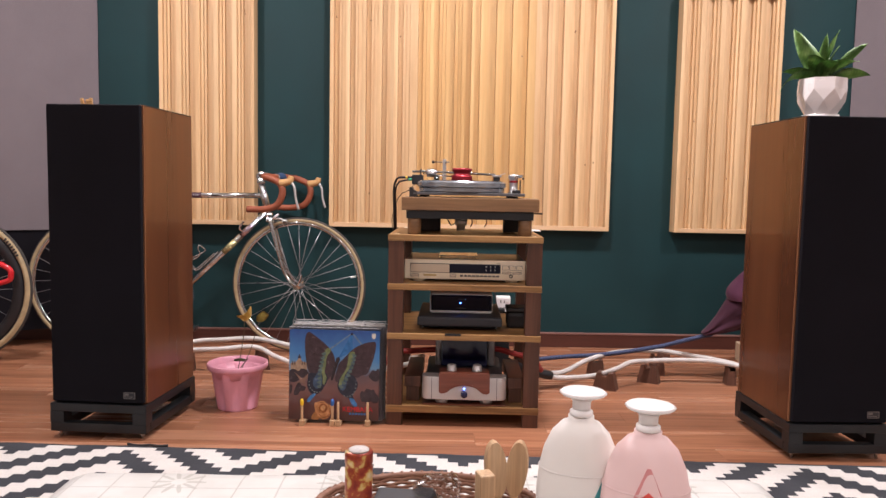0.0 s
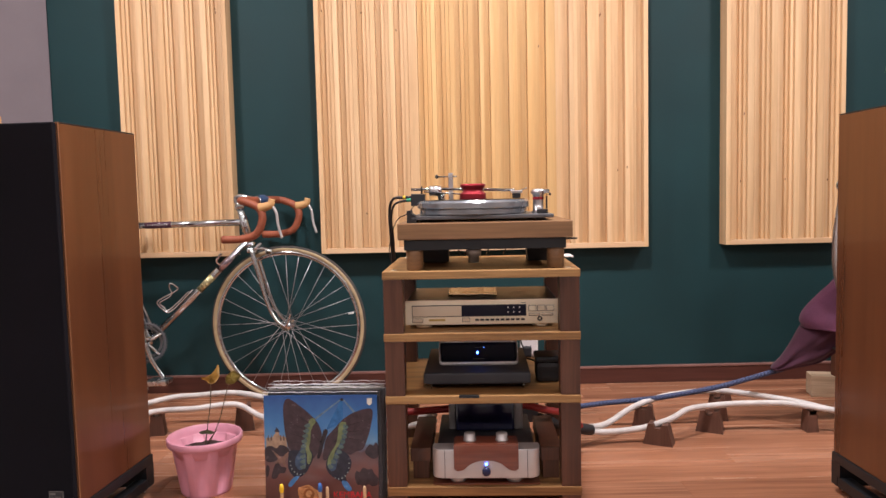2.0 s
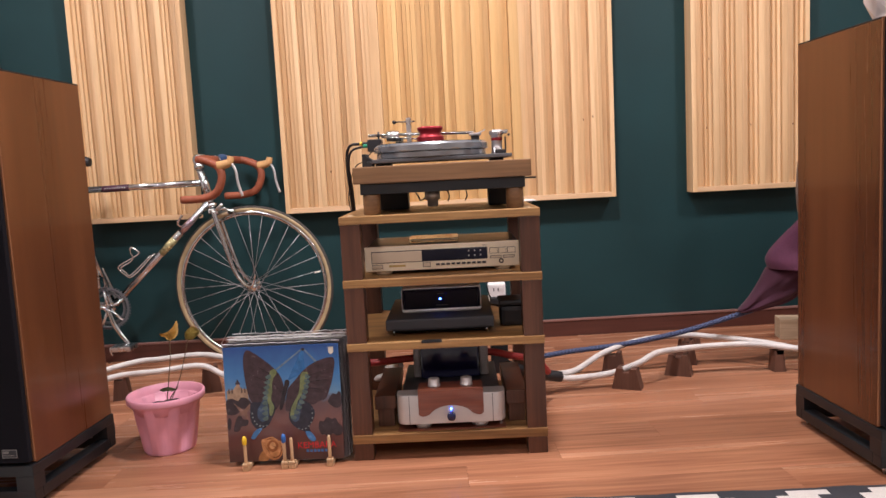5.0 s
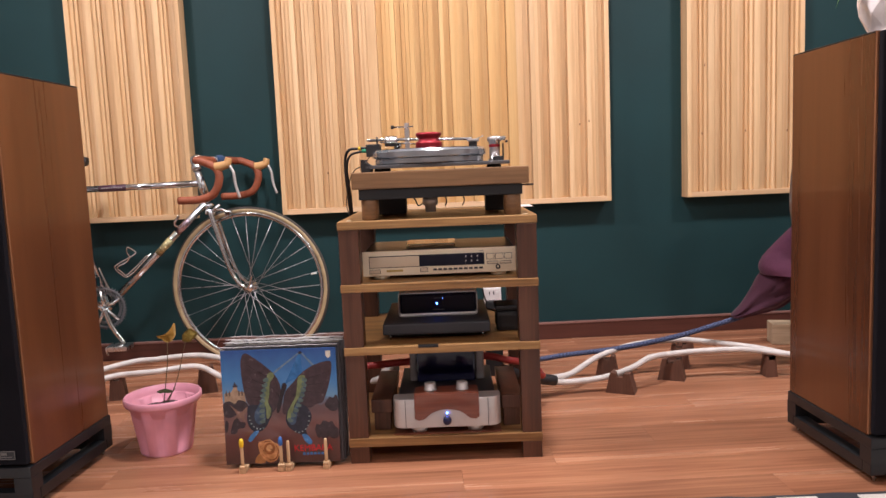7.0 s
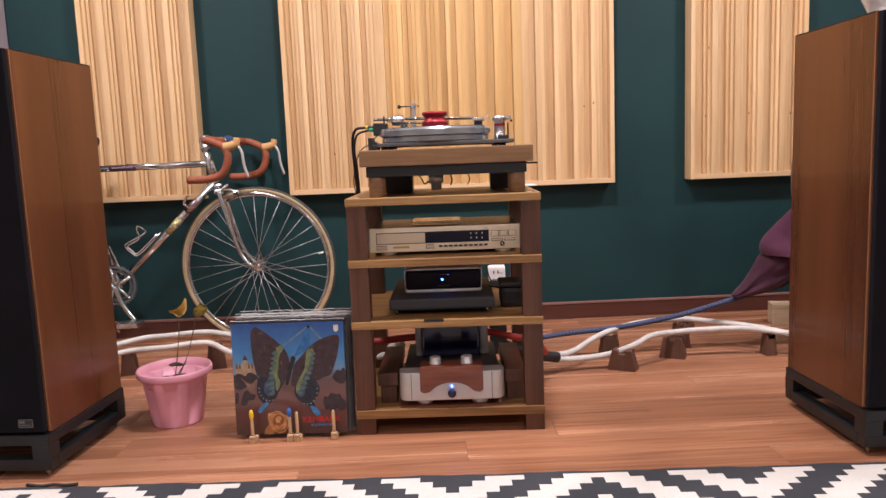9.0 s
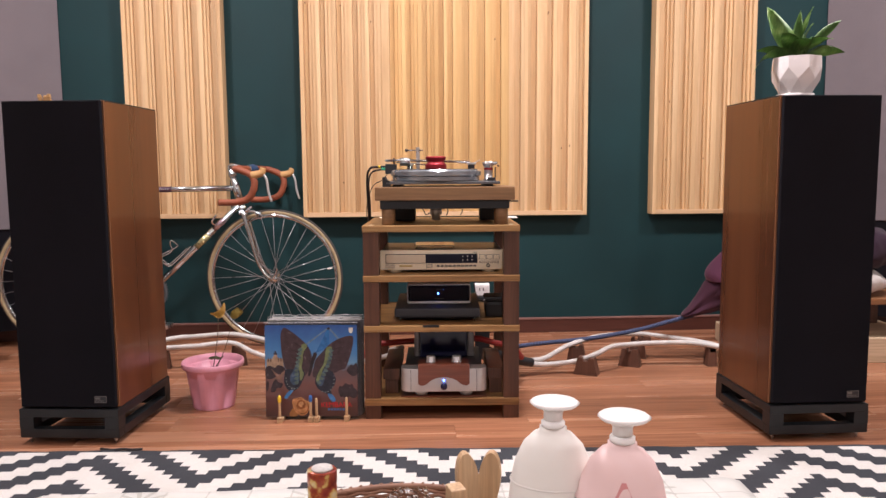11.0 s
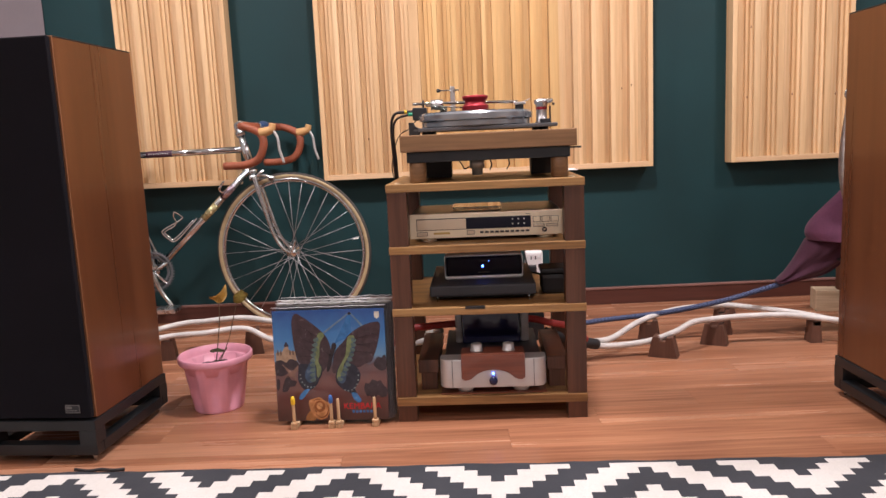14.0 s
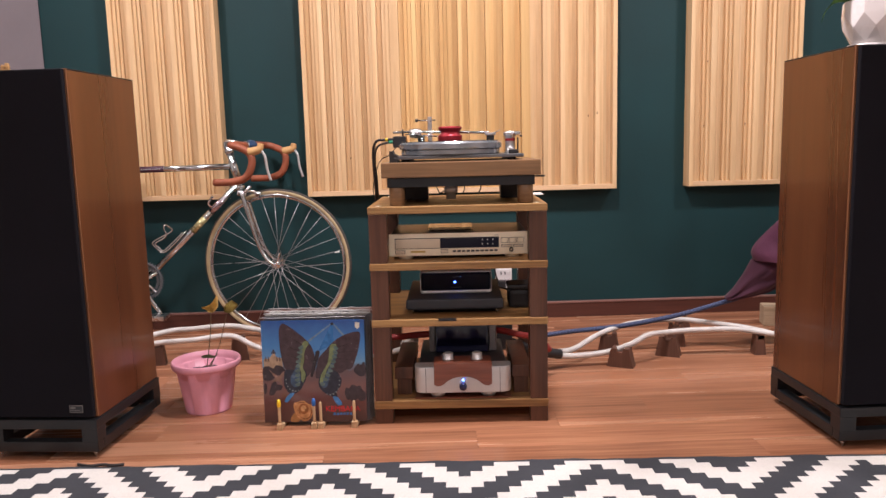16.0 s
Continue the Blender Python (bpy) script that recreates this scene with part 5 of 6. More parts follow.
# stem and drop bar, turned with the front wheel
SC = Vector((-0.705, -0.012, 0.868))
part("stem", tube([(-0.796, 0, 0.845), (-0.803, 0, 0.878), (-0.78, -0.002, 0.884), SC], 0.0125, 12), M_CHROME, bike)
part("stem_clamp", cyl(SC + Vector((-0.006, -0.03, 0)), SC + Vector((0.006, 0.03, 0)), 0.0175, 16), M_CHROME, bike)
part("blue_cloth_wrap", ball(SC + Vector((0.01, 0.015, 0.0)), 0.028, sub=3, sc=(1.0, 1.4, 0.85)), M_BLUECLOTH, bike, "dark blue cloth wrapped on the stem")
for s, ends in ((-1, 1), (1, 1)):
    sd = Vector((0.19, 1, 0)).normalized() * s
    fw_ = Vector((1, -0.19, 0)).normalized()
    A = SC + sd * 0.19
    pts = [SC + sd * 0.03, SC + sd * 0.12 + Vector((0, 0, 0.002)), SC + sd * 0.178 + fw_ * 0.004, A + fw_ * 0.03 + Vector((0, 0, -0.004)), A + fw_ * 0.085 + Vector((0, 0, -0.03)),
           A + fw_ * 0.097 + Vector((0, 0, -0.075)), A + fw_ * 0.07 + Vector((0, 0, -0.13)), A + fw_ * 0.01 + Vector((0, 0, -0.15)), A - fw_ * 0.075 + Vector((0, 0, -0.152))]
    bar = part("drop_bar", tube(pts, 0.0152, 14), M_LEATHER, bike, "drop handlebar wrapped in brown tape")
    Hd = A + fw_ * 0.088 + Vector((0, 0, -0.03))
    part("brake_hood", tube([Hd, Hd + fw_ * 0.028 + Vector((0, 0, 0.006)), Hd + fw_ * 0.046 + Vector((0, 0, 0.014)), Hd + fw_ * 0.052 + Vector((0, 0, 0.034))], 0.0195, 12, taper=0.0125), M_HOOD, bike, "amber gum-rubber brake hood")
    part("brake_lever", tube([Hd + fw_ * 0.05 + Vector((0, 0, 0.012)), Hd + fw_ * 0.068 + Vector((0, 0, -0.02)), Hd + fw_ * 0.074 + Vector((0, 0, -0.07)), Hd + fw_ * 0.088 + Vector((0, 0, -0.118))], 0.0055, 8), M_ALU, bike)
    ribs = bmesh.new()
    cp = curve_pts(pts, 8)
    for q in range(3, len(cp) - 1, 3):
        d = (cp[q + 1] - cp[q]).normalized()
        ribs = cyl(cp[q] - d * 0.0012, cp[q] + d * 0.0012, 0.0158, 14, ribs)
    tagged(part("tape_seam", ribs, M_LEATHER, bar), kind="stuff")
# crankset
for Rr, y in ((0.088, -0.045), (0.07, -0.037)):
    ch = bmesh.new()
    ch = ring(Rr - 0.009, 0.005, 60, 6, pose(BB[0], y, BB[2]), ch, 0.35)
    for k in range(44):
        a = 2 * math.pi * k / 44
        ch = cyl((BB[0] + (Rr - 0.006) * math.cos(a), y, BB[2] + (Rr - 0.006) * math.sin(a)), (BB[0] + (Rr + 0.002) * math.cos(a), y, BB[2] + (Rr + 0.002) * math.sin(a)), 0.002, 5, ch)
    part("chainring", ch, M_GREYMETAL, bike)
sp = bmesh.new()
for k in range(5):
    a = 2 * math.pi * k / 5 + 0.5
    sp = cyl((BB[0], -0.046, BB[2]), (BB[0] + 0.075 * math.cos(a), -0.045, BB[2] + 0.075 * math.sin(a)), 0.007, 8, sp)
part("spider", sp, M_CHROME, bike)
part("bottom_bracket", cyl((BB[0], -0.05, BB[2]), (BB[0], 0.05, BB[2]), 0.019, 20), M_CHROME, bike)
PE = (BB[0] + 0.075, -0.062, BB[2] - 0.15)
part("crank", tube([(BB[0], -0.058, BB[2]), (BB[0] + 0.03, -0.062, BB[2] - 0.078), PE], 0.0095, 10), M_CHROME, bike)
part("pedal", box(PE[0] - 0.045, PE[0] + 0.04, -0.15, -0.07, PE[2] - 0.012, PE[2] + 0.008, 0.004), M_STEEL, bike)
part("toe_clip", tube([(PE[0] - 0.03, -0.11, PE[2] - 0.01), (PE[0] - 0.055, -0.11, PE[2] - 0.02), (PE[0] - 0.05, -0.11, PE[2] - 0.035)], 0.004, 8), M_CHROME, bike)
part("crank", tube([(BB[0], 0.058, BB[2]), (BB[0] - 0.03, 0.062, BB[2] + 0.078), (BB[0] - 0.06, 0.062, BB[2] + 0.155)], 0.0095, 10), M_CHROME, bike)
part("chain", ring(0.045, 0.004, 40, 6, pose(RWX, -0.04, FWZ), cyl((BB[0], -0.045, BB[2] + 0.086), (RWX, -0.045, FWZ + 0.045), 0.004, 6, cyl((BB[0], -0.045, BB[2] - 0.086), (RWX, -0.045, FWZ - 0.045), 0.004, 6))), M_DARKMETAL, bike)
part("bottle_cage", tube([(-0.997, -0.02, 0.5), (-1.092, -0.023, 0.411), (-1.125, -0.026, 0.42), (-1.146, -0.029, 0.446), (-1.134, -0.031, 0.462), (-1.059, -0.034, 0.501), (-1.063, -0.037, 0.518), (-1.084, -0.04, 0.531), (-1.089, -0.037, 0.511), (-1.082, -0.034, 0.492), (-1.093, -0.031, 0.472), (-1.136, -0.029, 0.449), (-1.119, -0.026, 0.428), (-1.099, -0.023, 0.417), (-1.014, -0.02, 0.493)], 0.0031, 8, n=4), M_CHROME, bike, "bent wire bottle cage")
part("shift_lever", tube([Vector(BB) + dt * 0.74, Vector(BB) + dt * 0.74 + Vector((-0.02, -0.025, 0.02)), Vector(BB) + dt * 0.8 + Vector((-0.025, -0.028, 0.03))], 0.005, 8), M_CHROME, bike)
part("front_derailleur", box(BB[0] - 0.05, BB[0] - 0.02, -0.055, -0.02, BB[2] + 0.085, BB[2] + 0.13, 0.004), M_CHROME, bike)
part("saddle", tube([(-1.5, 0, 0.9), (-1.42, 0, 0.905), (-1.3, 0, 0.895), (-1.23, 0, 0.885)], 0.05, 12, taper=0.018), M_RUBBER, bike)
part("seat_post", cyl(ST, (-1.375, 0, 0.895), 0.0125), M_CHROME, bike)

red = thing("red_bicycle", 0, 3.44, 0, 0, "red-framed bicycle with tan-walled tyre and black rim, parked by the wall", "bicycle")
rw = wheel(red, -2.10, 0.342, 0.338, 0, M_TAN, M_RUBBER, 24, M_RUBBER)
part("deep_rim", ring(0.278, 0.028, 64, 8, flat=0.45), M_RUBBER, rw, "deep black rim")
part("tan_wall", ring(0.319, 0.0135, 72, 10, flat=1.1), M_TAN, rw, "tan tyre wall")
lb = bmesh.new()
for k in range(7):
    a = radians(28 + k * 2.6)
    c = Vector((0.32 * math.cos(a), -0.0185, 0.32 * math.sin(a)))
    lb = join(lb, (lambda b: (bmesh.ops.transform(b, matrix=Matrix.Translation(c) @ pose(0, 0, 0, 0, -math.degrees(a), 0), verts=b.verts), b)[1])(box(-0.008, 0.008, -0.0012, 0.0012, -0.004, 0.004)))
part("tyre_marking", lb, M_TREAD, rw, "row of dark unreadable bars")
part("frame_stay", tube([(-2.3, -0.05, 0.5), (-1.95, -0.06, 0.475), (-1.84, -0.065, 0.445), (-1.82, -0.065, 0.41), (-1.86, -0.06, 0.375), (-2.1, -0.055, 0.342)], 0.012, 12), M_REDBIKE, red)
part("frame_stay", tube([(-2.1, -0.055, 0.342), (-2.25, -0.05, 0.31), (-2.5, -0.04, 0.28)], 0.014, 12), M_REDBIKE, red)
part("seat_tube", cyl((-2.55, 0, 0.28), (-2.66, 0, 0.75), 0.017), M_REDBIKE, red)
part("frame_stay", cyl((-2.3, -0.05, 0.47), (-2.62, 0, 0.6), 0.014), M_REDBIKE, red)
part("cassette", ring(0.05, 0.02, 40, 8, pose(-2.1, -0.03, 0.342), flat=0.6), M_DARKMETAL, red)
part("kickstand", tube([(-2.2, -0.06, 0.22), (-2.1, -0.075, 0.175), (-2.0, -0.08, 0.175)], 0.008, 8), M_CHROME, red)
part("derailleur", box(-2.13, -2.06, -0.075, -0.05, 0.16, 0.2, 0.004), M_CHROME, red)

# ---- speaker cables on wooden lifters ----
def cable(name, pts, r, material, label):
    c = part(name, tube(pts, r, 12, n=10), material)
    return tagged(c, label, "cable")


def lifter(x, y, yaw, w=0.1, h=0.085, d=0.05):
    t = thing("cable_lifter", x, y, 0, yaw, "dark brown wooden wedge block lifting the cables", "cable stand", "cable lifters")
    b = plate([(-w / 2, 0), (w / 2, 0), (w * 0.33, h), (0.014, h), (0.01, h - 0.014), (-0.01, h - 0.014), (-0.014, h), (-w * 0.33, h)], -d / 2, d / 2)
    part("block", b, M_DARKWOOD, t)
    return t


lifter(0.79, 3.115, -28, 0.1, 0.072)
lifter(0.785, 3.285, -20, 0.085, 0.088, 0.04)
lifter(1.01, 3.235, -28, 0.095, 0.078)
lifter(1.085, 3.37, -20, 0.08, 0.095, 0.04)
lifter(1.36, 3.215, 0, 0.042, 0.078, 0.05)
lifter(-1.028, 3.34, 10, 0.06, 0.088, 0.05)
lifter(-0.712, 3.375, 15, 0.075, 0.1, 0.05)
lifter(1.2, 3.62, -10, 0.07, 0.06, 0.04)
cable("speaker_cable", [(0.53, 3.095, 0.058), (0.60, 3.12, 0.043), (0.733, 3.13, 0.05), (0.83, 3.12, 0.083), (0.905, 3.16, 0.104), (1.0, 3.21, 0.1), (1.12, 3.23, 0.1), (1.27, 3.22, 0.1), (1.40, 3.18, 0.088), (1.52, 3.05, 0.1), (1.52, 2.75, 0.16)], 0.0107, M_WHITEC, "thick white sleeved speaker cable on wooden lifters")
cable("speaker_cable", [(0.53, 3.1, 0.066), (0.62, 3.16, 0.06), (0.745, 3.27, 0.086), (0.89, 3.32, 0.112), (1.075, 3.36, 0.113), (1.21, 3.34, 0.1), (1.33, 3.26, 0.094), (1.43, 3.2, 0.078), (1.56, 3.1, 0.06), (1.58, 2.75, 0.14)], 0.0107, M_WHITEC, "thick white sleeved speaker cable on wooden lifters")
cable("cable_sleeve", [(0.36, 2.98, 0.14), (0.43, 3.02, 0.105), (0.49, 3.07, 0.077), (0.555, 3.105, 0.056)], 0.0185, M_RUBBER, "black shrink sleeve joining the cables")
cable("power_cable", [(0.38, 3.12, 0.05), (0.45, 3.25, 0.075), (0.60, 3.3, 0.088), (0.843, 3.3, 0.108), (1.054, 3.3, 0.142), (1.2, 3.31, 0.175), (1.32, 3.33, 0.2)], 0.0098, M_BRAID, "blue braided power cable rising to the bench")
cable("speaker_cable", [(-1.2, 2.9, 0.15), (-1.16, 3.3, 0.1), (-1.02, 3.44, 0.11), (-0.924, 3.45, 0.115), (-0.769, 3.43, 0.128), (-0.66, 3.4, 0.12), (-0.45, 3.3, 0.1), (-0.15, 3.13, 0.1), (0.02, 2.98, 0.16)], 0.0107, M_WHITEC, "thick white sleeved speaker cable on wooden lifters")
cable("speaker_cable", [(-1.15, 2.9, 0.12), (-1.1, 3.2, 0.09), (-1.03, 3.32, 0.092), (-0.875, 3.3, 0.106), (-0.73, 3.33, 0.11), (-0.62, 3.28, 0.076), (-0.45, 3.2, 0.05), (-0.15, 3.09, 0.08), (0.02, 2.95, 0.15)], 0.0107, M_WHITEC, "thick white sleeved speaker cable on wooden lifters")
cable("red_cable", [(0.25, 2.86, 0.222), (0.31, 2.86, 0.218), (0.36, 2.87, 0.202), (0.45, 2.93, 0.165), (0.5, 3.02, 0.1)], 0.011, M_SNAKE, "dark red cable plugged into the amplifier")
cable("red_cable", [(0.1, 2.86, 0.215), (0.03, 2.86, 0.212), (-0.03, 2.87, 0.205), (-0.09, 2.9, 0.19), (-0.14, 3.0, 0.12)], 0.011, M_SNAKE, "dark red cable plugged into the amplifier")

cable("loose_cord", [(-0.91, 2.372, 0.004), (-0.87, 2.36, 0.004), (-0.84, 2.366, 0.004), (-0.81, 2.358, 0.004), (-0.78, 2.362, 0.004)], 0.004, M_RUBBER, "short black cord lying at the rug edge")

# ---- bench with clothes behind the speaker ----
bn = thing("low_bench", 1.62, 3.18, 0, 0, "low wooden bench behind the speaker, heaped with clothes", "bench")
part("seat", box(0, 0.7, 0, 0.42, 0.262, 0.288, 0.003), M_BENCH, bn)
for px in (0.0, 0.62):
    part("leg", box(px, px + 0.06, 0.03, 0.09, 0.1105, 0.2618, 0.003), M_WALNUT, bn)
    part("leg", box(px, px + 0.06, 0.33, 0.39, 0.1105, 0.2618, 0.003), M_WALNUT, bn)
pk = thing("pale_plank", 1.645, 3.2, 0, -4, "pale thick wooden plank under the bench", "plank")
part("board", box(0, 0.68, 0.03, 0.43, 0, 0.11, 0.003), M_PALE, pk)
pblk = thing("pale_block", 1.58, 3.64, 0, -12, "pale sawn wooden block on the floor by the skirting", "wooden block")
part("block", box(0, 0.13, 0, 0.09, 0, 0.088, 0.003), M_PALE, pblk)


def heap(name, spots, material, label, seed, amp=0.012, freq=16):
    """A soft heap: swollen lumps with folds."""
    b = bmesh.new()
    for c, r, sc in spots:
        b = ball(c, r, b, 4, sc)
    for v in b.verts:
        near = min(spots, key=lambda q: (Vector(q[0]) - v.co).length)
        out_ = (v.co - Vector(near[0])).normalized()
        skew = Vector((v.co.x * freq + v.co.z * freq * 0.6 + seed, v.co.y * freq * 0.7, v.co.z * freq * 0.45))
        ridge = 1 - 2.4 * abs(noise.noise(skew)) + 0.5 * noise.noise(skew * 2.7)
        v.co += out_ * ridge * amp
    return tagged(part(name, b, material), label, "clothing")


def drape(rows, depth, y, folds, seed, seg=40, steps=6):
    """A soft folded garment lofted through rows ((x, z), (x, z)); each row is a flattened loop."""
    b = bmesh.new()
    left, right = curve_pts([(p[0][0], 0, p[0][1]) for p in rows], steps), curve_pts([(p[1][0], 0, p[1][1]) for p in rows], steps)
    loops = []
    for i, (l, r) in enumerate(zip(left, right)):
        t = i / (len(left) - 1)
        c, h = (l + r) / 2, (r - l) / 2
        dp = depth[0] + (depth[1] - depth[0]) * t
        loop = []
        for k in range(seg):
            q = 2 * math.pi * k / seg
            p = c + h * math.cos(q) + Vector((0, dp * math.sin(q), 0))
            f = noise.noise(Vector((q * 1.9 + seed, t * 2.2, seed))) + 0.5 * noise.noise(Vector((q * 4.3, t * 4.0 + seed, 3)))
            p += Vector((0, math.sin(q), 0)) * f * folds * min(1, dp / 0.03)
            loop.append(b.verts.new(p + Vector((0, y, 0))))
        loops.append(loop)
    for p, q in zip(loops, loops[1:]):
        for k in range(seg):
            b.faces.new((p[k], p[(k + 1) % seg], q[(k + 1) % seg], q[k])).smooth = True
    b.faces.new(loops[0][::-1]), b.faces.new(loops[-1])
    return b


jacket = thing("purple_jacket", 0, 0, 0, 0, "crumpled purple jacket heaped on the bench, one sleeve hanging down", "clothing")
part("jacket_body", drape([((1.50, 0.565), (1.72, 0.58)), ((1.461, 0.524), (1.74, 0.545)), ((1.415, 0.482), (1.75, 0.5)), ((1.366, 0.431), (1.75, 0.45)), ((1.352, 0.396), (1.75, 0.41)), ((1.36, 0.37), (1.75, 0.37)), ((1.372, 0.362), (1.74, 0.345)), ((1.44, 0.372), (1.72, 0.289))], (0.05, 0.1), 3.28, 0.03, 2.0), M_PURPLE, jacket)
# the sleeve's shading is painted in: the jacket's purple, darkened
part("sleeve", drape([((1.385, 0.385), (1.6, 0.37)), ((1.362, 0.357), (1.54, 0.31)), ((1.342, 0.322), (1.485, 0.262)), ((1.321, 0.29), (1.43, 0.228)), ((1.294, 0.252), (1.35, 0.209)), ((1.268, 0.222), (1.288, 0.198)), ((1.258, 0.21), (1.266, 0.2))], (0.075, 0.014), 3.3, 0.02, 5.0), fabric("purple_lining", (0.062, 0.022, 0.038), 260, 0.95, 0.25, 0.6), jacket, "hanging sleeve, its shade painted as a darker purple")
heap("white_cloth", [((2.05, 3.3, 0.35), 0.075, (1.6, 1.3, 0.8)), ((1.85, 3.3, 0.36), 0.09, (1.4, 1.2, 0.8))], M_WHITECLOTH, "crumpled white cloth on the bench", 8, 0.01)
heap("dark_garment", [((2.1, 3.3, 0.5), 0.1, (1.1, 1.1, 0.85)), ((1.9, 3.32, 0.5), 0.11, (1.2, 1.1, 0.8))], M_DKPURPLE, "dark purple garment heaped on white cloth", 12, 0.014)
sb = bmesh.new()
rows = []
for i in range(25):
    t = i / 24
    x0 = 1.443 + 0.02 * math.sin(3.2 * t) * (1 - t) - 0.028 * math.sin(math.pi * t) + 0.03 * t ** 3
    rows.append([sb.verts.new((x0 + 0.016 * k, 3.2 + 0.014 * math.sin(k * 1.6 + 3 * t) + 0.01 * k, 0.86 - 0.43 * t)) for k in range(8)])
for a, c in zip(rows, rows[1:]):
    for k in range(7):
        sb.faces.new((a[k], a[k + 1], c[k + 1], c[k])).smooth = True
bmesh.ops.solidify(sb, geom=list(sb.faces), thickness=0.004)
bag = thing("hanging_bag", 0, 0, 0, 0, "white cloth bag hanging on a stand behind the speaker", "bag")
part("bag_cloth", sb, M_WHITECLOTH, bag)
part("bag_ring", ring(0.02, 0.005, 32, 8, pose(1.458, 3.2, 0.875)), M_CHROME, bag)
cs = thing("coat_stand", 1.53, 3.26, 0, 0, "slim dark stand holding a hanging bag", "coat stand")
part("pole", cyl((0, 0, 0.288), (0, 0, 0.93), 0.012), M_DARKMETAL, cs)
part("hook", tube([(0, 0, 0.9), (-0.03, -0.05, 0.895), (-0.055, -0.06, 0.885), (-0.058, -0.06, 0.91)], 0.008, 10), M_RUBBER, cs)
part("stand_foot", lathe([(0, 0.2882), (0.08, 0.2882), (0.08, 0.296), (0.02, 0.302), (0, 0.302)], 28), M_DARKMETAL, cs)

# ---- rug ----
rug = thing("rug", 0.0, 2.308, 0, -2.6, "flat-woven rug with stepped black and white zigzags", "rug")
rb = bmesh.new()
n = 90
top = [[rb.verts.new((-1.65 + 3.3 * i / n, y + (0.0025 * math.sin(i * 0.7) + 0.002 * math.sin(i * 1.9) if y == 0 else 0), 0.0065)) for i in range(n + 1)] for y in (0.0, -0.6, -1.3, -1.95)]
for a, c in zip(top, top[1:]):
    for i in range(n):
        rb.faces.new((a[i], a[i + 1], c[i + 1], c[i]))
ex = bmesh.ops.extrude_face_region(rb, geom=list(rb.faces))
bmesh.ops.translate(rb, vec=(0, 0, -0.0062), verts=[v for v in ex["geom"] if isinstance(v, bmesh.types.BMVert)])
part("weave", rb, M_RUG, rug)

# ---- low table with cloth, basket, bottles ----
TZ = 0.42
tb = thing("coffee_table", 0.02, 0.83, 0, 0, "low table under a white patterned tablecloth", "table")
part("tabletop", box(-0.48, 0.48, -0.42, 0.26, TZ - 0.03, TZ - 0.004, 0.004), M_BENCH, tb)
for px in (-0.44, 0.4):
    for py in (-0.38, 0.18):
        part("leg", box(px, px + 0.04, py, py + 0.04, 0.007, TZ - 0.0302, 0.003), M_BENCH, tb)


def lace_mat():
    """Printed vinyl: faint grey squares with a petalled flower in every fourth one."""
    m, nt, b = mat("tablecloth", 0.5)
    tco = nt.nodes.new("ShaderNodeTexCoord")
    sep = nt.nodes.new("ShaderNodeSeparateXYZ")
    nt.links.new(tco.outputs["Object"], sep.inputs[0])
    n1 = node(nt, "ShaderNodeTexNoise", Scale=22.0, Detail=5.0)
    nt.links.new(tco.outputs["Object"], n1.inputs[0])

    def cell(size, off):
        out_ = []
        for k in (0, 1):
            f = math_node(nt, "FLOORED_MODULO", math_node(nt, "ADD", sep.outputs[k], off[k] + 10 * size), size)
            out_.append(math_node(nt, "SUBTRACT", f, size / 2))
        return out_

    sx, sy = cell(0.0565, (0.02, 0.01))
    edge = math_node(nt, "MAXIMUM", math_node(nt, "ABSOLUTE", sx), math_node(nt, "ABSOLUTE", sy))
    line = math_node(nt, "GREATER_THAN", edge, 0.0271)
    fx, fy = cell(0.226, (0.217, 0.104))
    rad = math_node(nt, "POWER", math_node(nt, "ADD", math_node(nt, "POWER", fx, 2.0), math_node(nt, "POWER", fy, 2.0)), 0.5)
    ang = math_node(nt, "ARCTAN2", fy, fx)
    petal = math_node(nt, "MULTIPLY", math_node(nt, "ADD", math_node(nt, "COSINE", math_node(nt, "MULTIPLY", ang, 10.0)), 1.0), 0.019)
    flower = math_node(nt, "MULTIPLY", math_node(nt, "LESS_THAN", rad, petal), math_node(nt, "GREATER_THAN", rad, 0.01))
    c = mixcol(nt, math_node(nt, "MULTIPLY", line, 0.7), (0.6, 0.6, 0.57), (0.4, 0.39, 0.36))
    c = mixcol(nt, math_node(nt, "MULTIPLY", flower, 0.7), c, (0.38, 0.38, 0.34))
    c = mixcol(nt, 0.5, c, ramp(nt, n1.outputs[0], [(0.4, (1, 1, 1)), (0.62, (0.85, 0.84, 0.82))]), "MULTIPLY")
    nt.links.new(c, b.inputs["Base Color"])
    bump(nt, b, n1.outputs[0], 0.2, 0.002)
    return m


cl = bmesh.new()
nx, ny = 48, 34
grid = []
for j in range(ny + 1):
    row = []
    for i in range(nx + 1):
        x, y = -0.56 + 1.12 * i / nx, -0.5 + 0.84 * j / ny
        over = max(0, abs(x) - 0.485, y - 0.265, -0.425 - y)
        z = TZ + 0.0015 * noise.noise(Vector((x * 9, y * 9, 0)))
        if over > 0:
            z -= over * 1.6 + 0.008 * math.sin(30 * (x + y)) * min(1, over * 20)
        cx = max(-0.487, min(0.487, x)) + (x - max(-0.487, min(0.487, x))) * 0.25
        cy = max(-0.427, min(0.267, y)) + (y - max(-0.427, min(0.267, y))) * 0.25
        row.append(cl.verts.new((cx, cy, z)))
    grid.append(row)
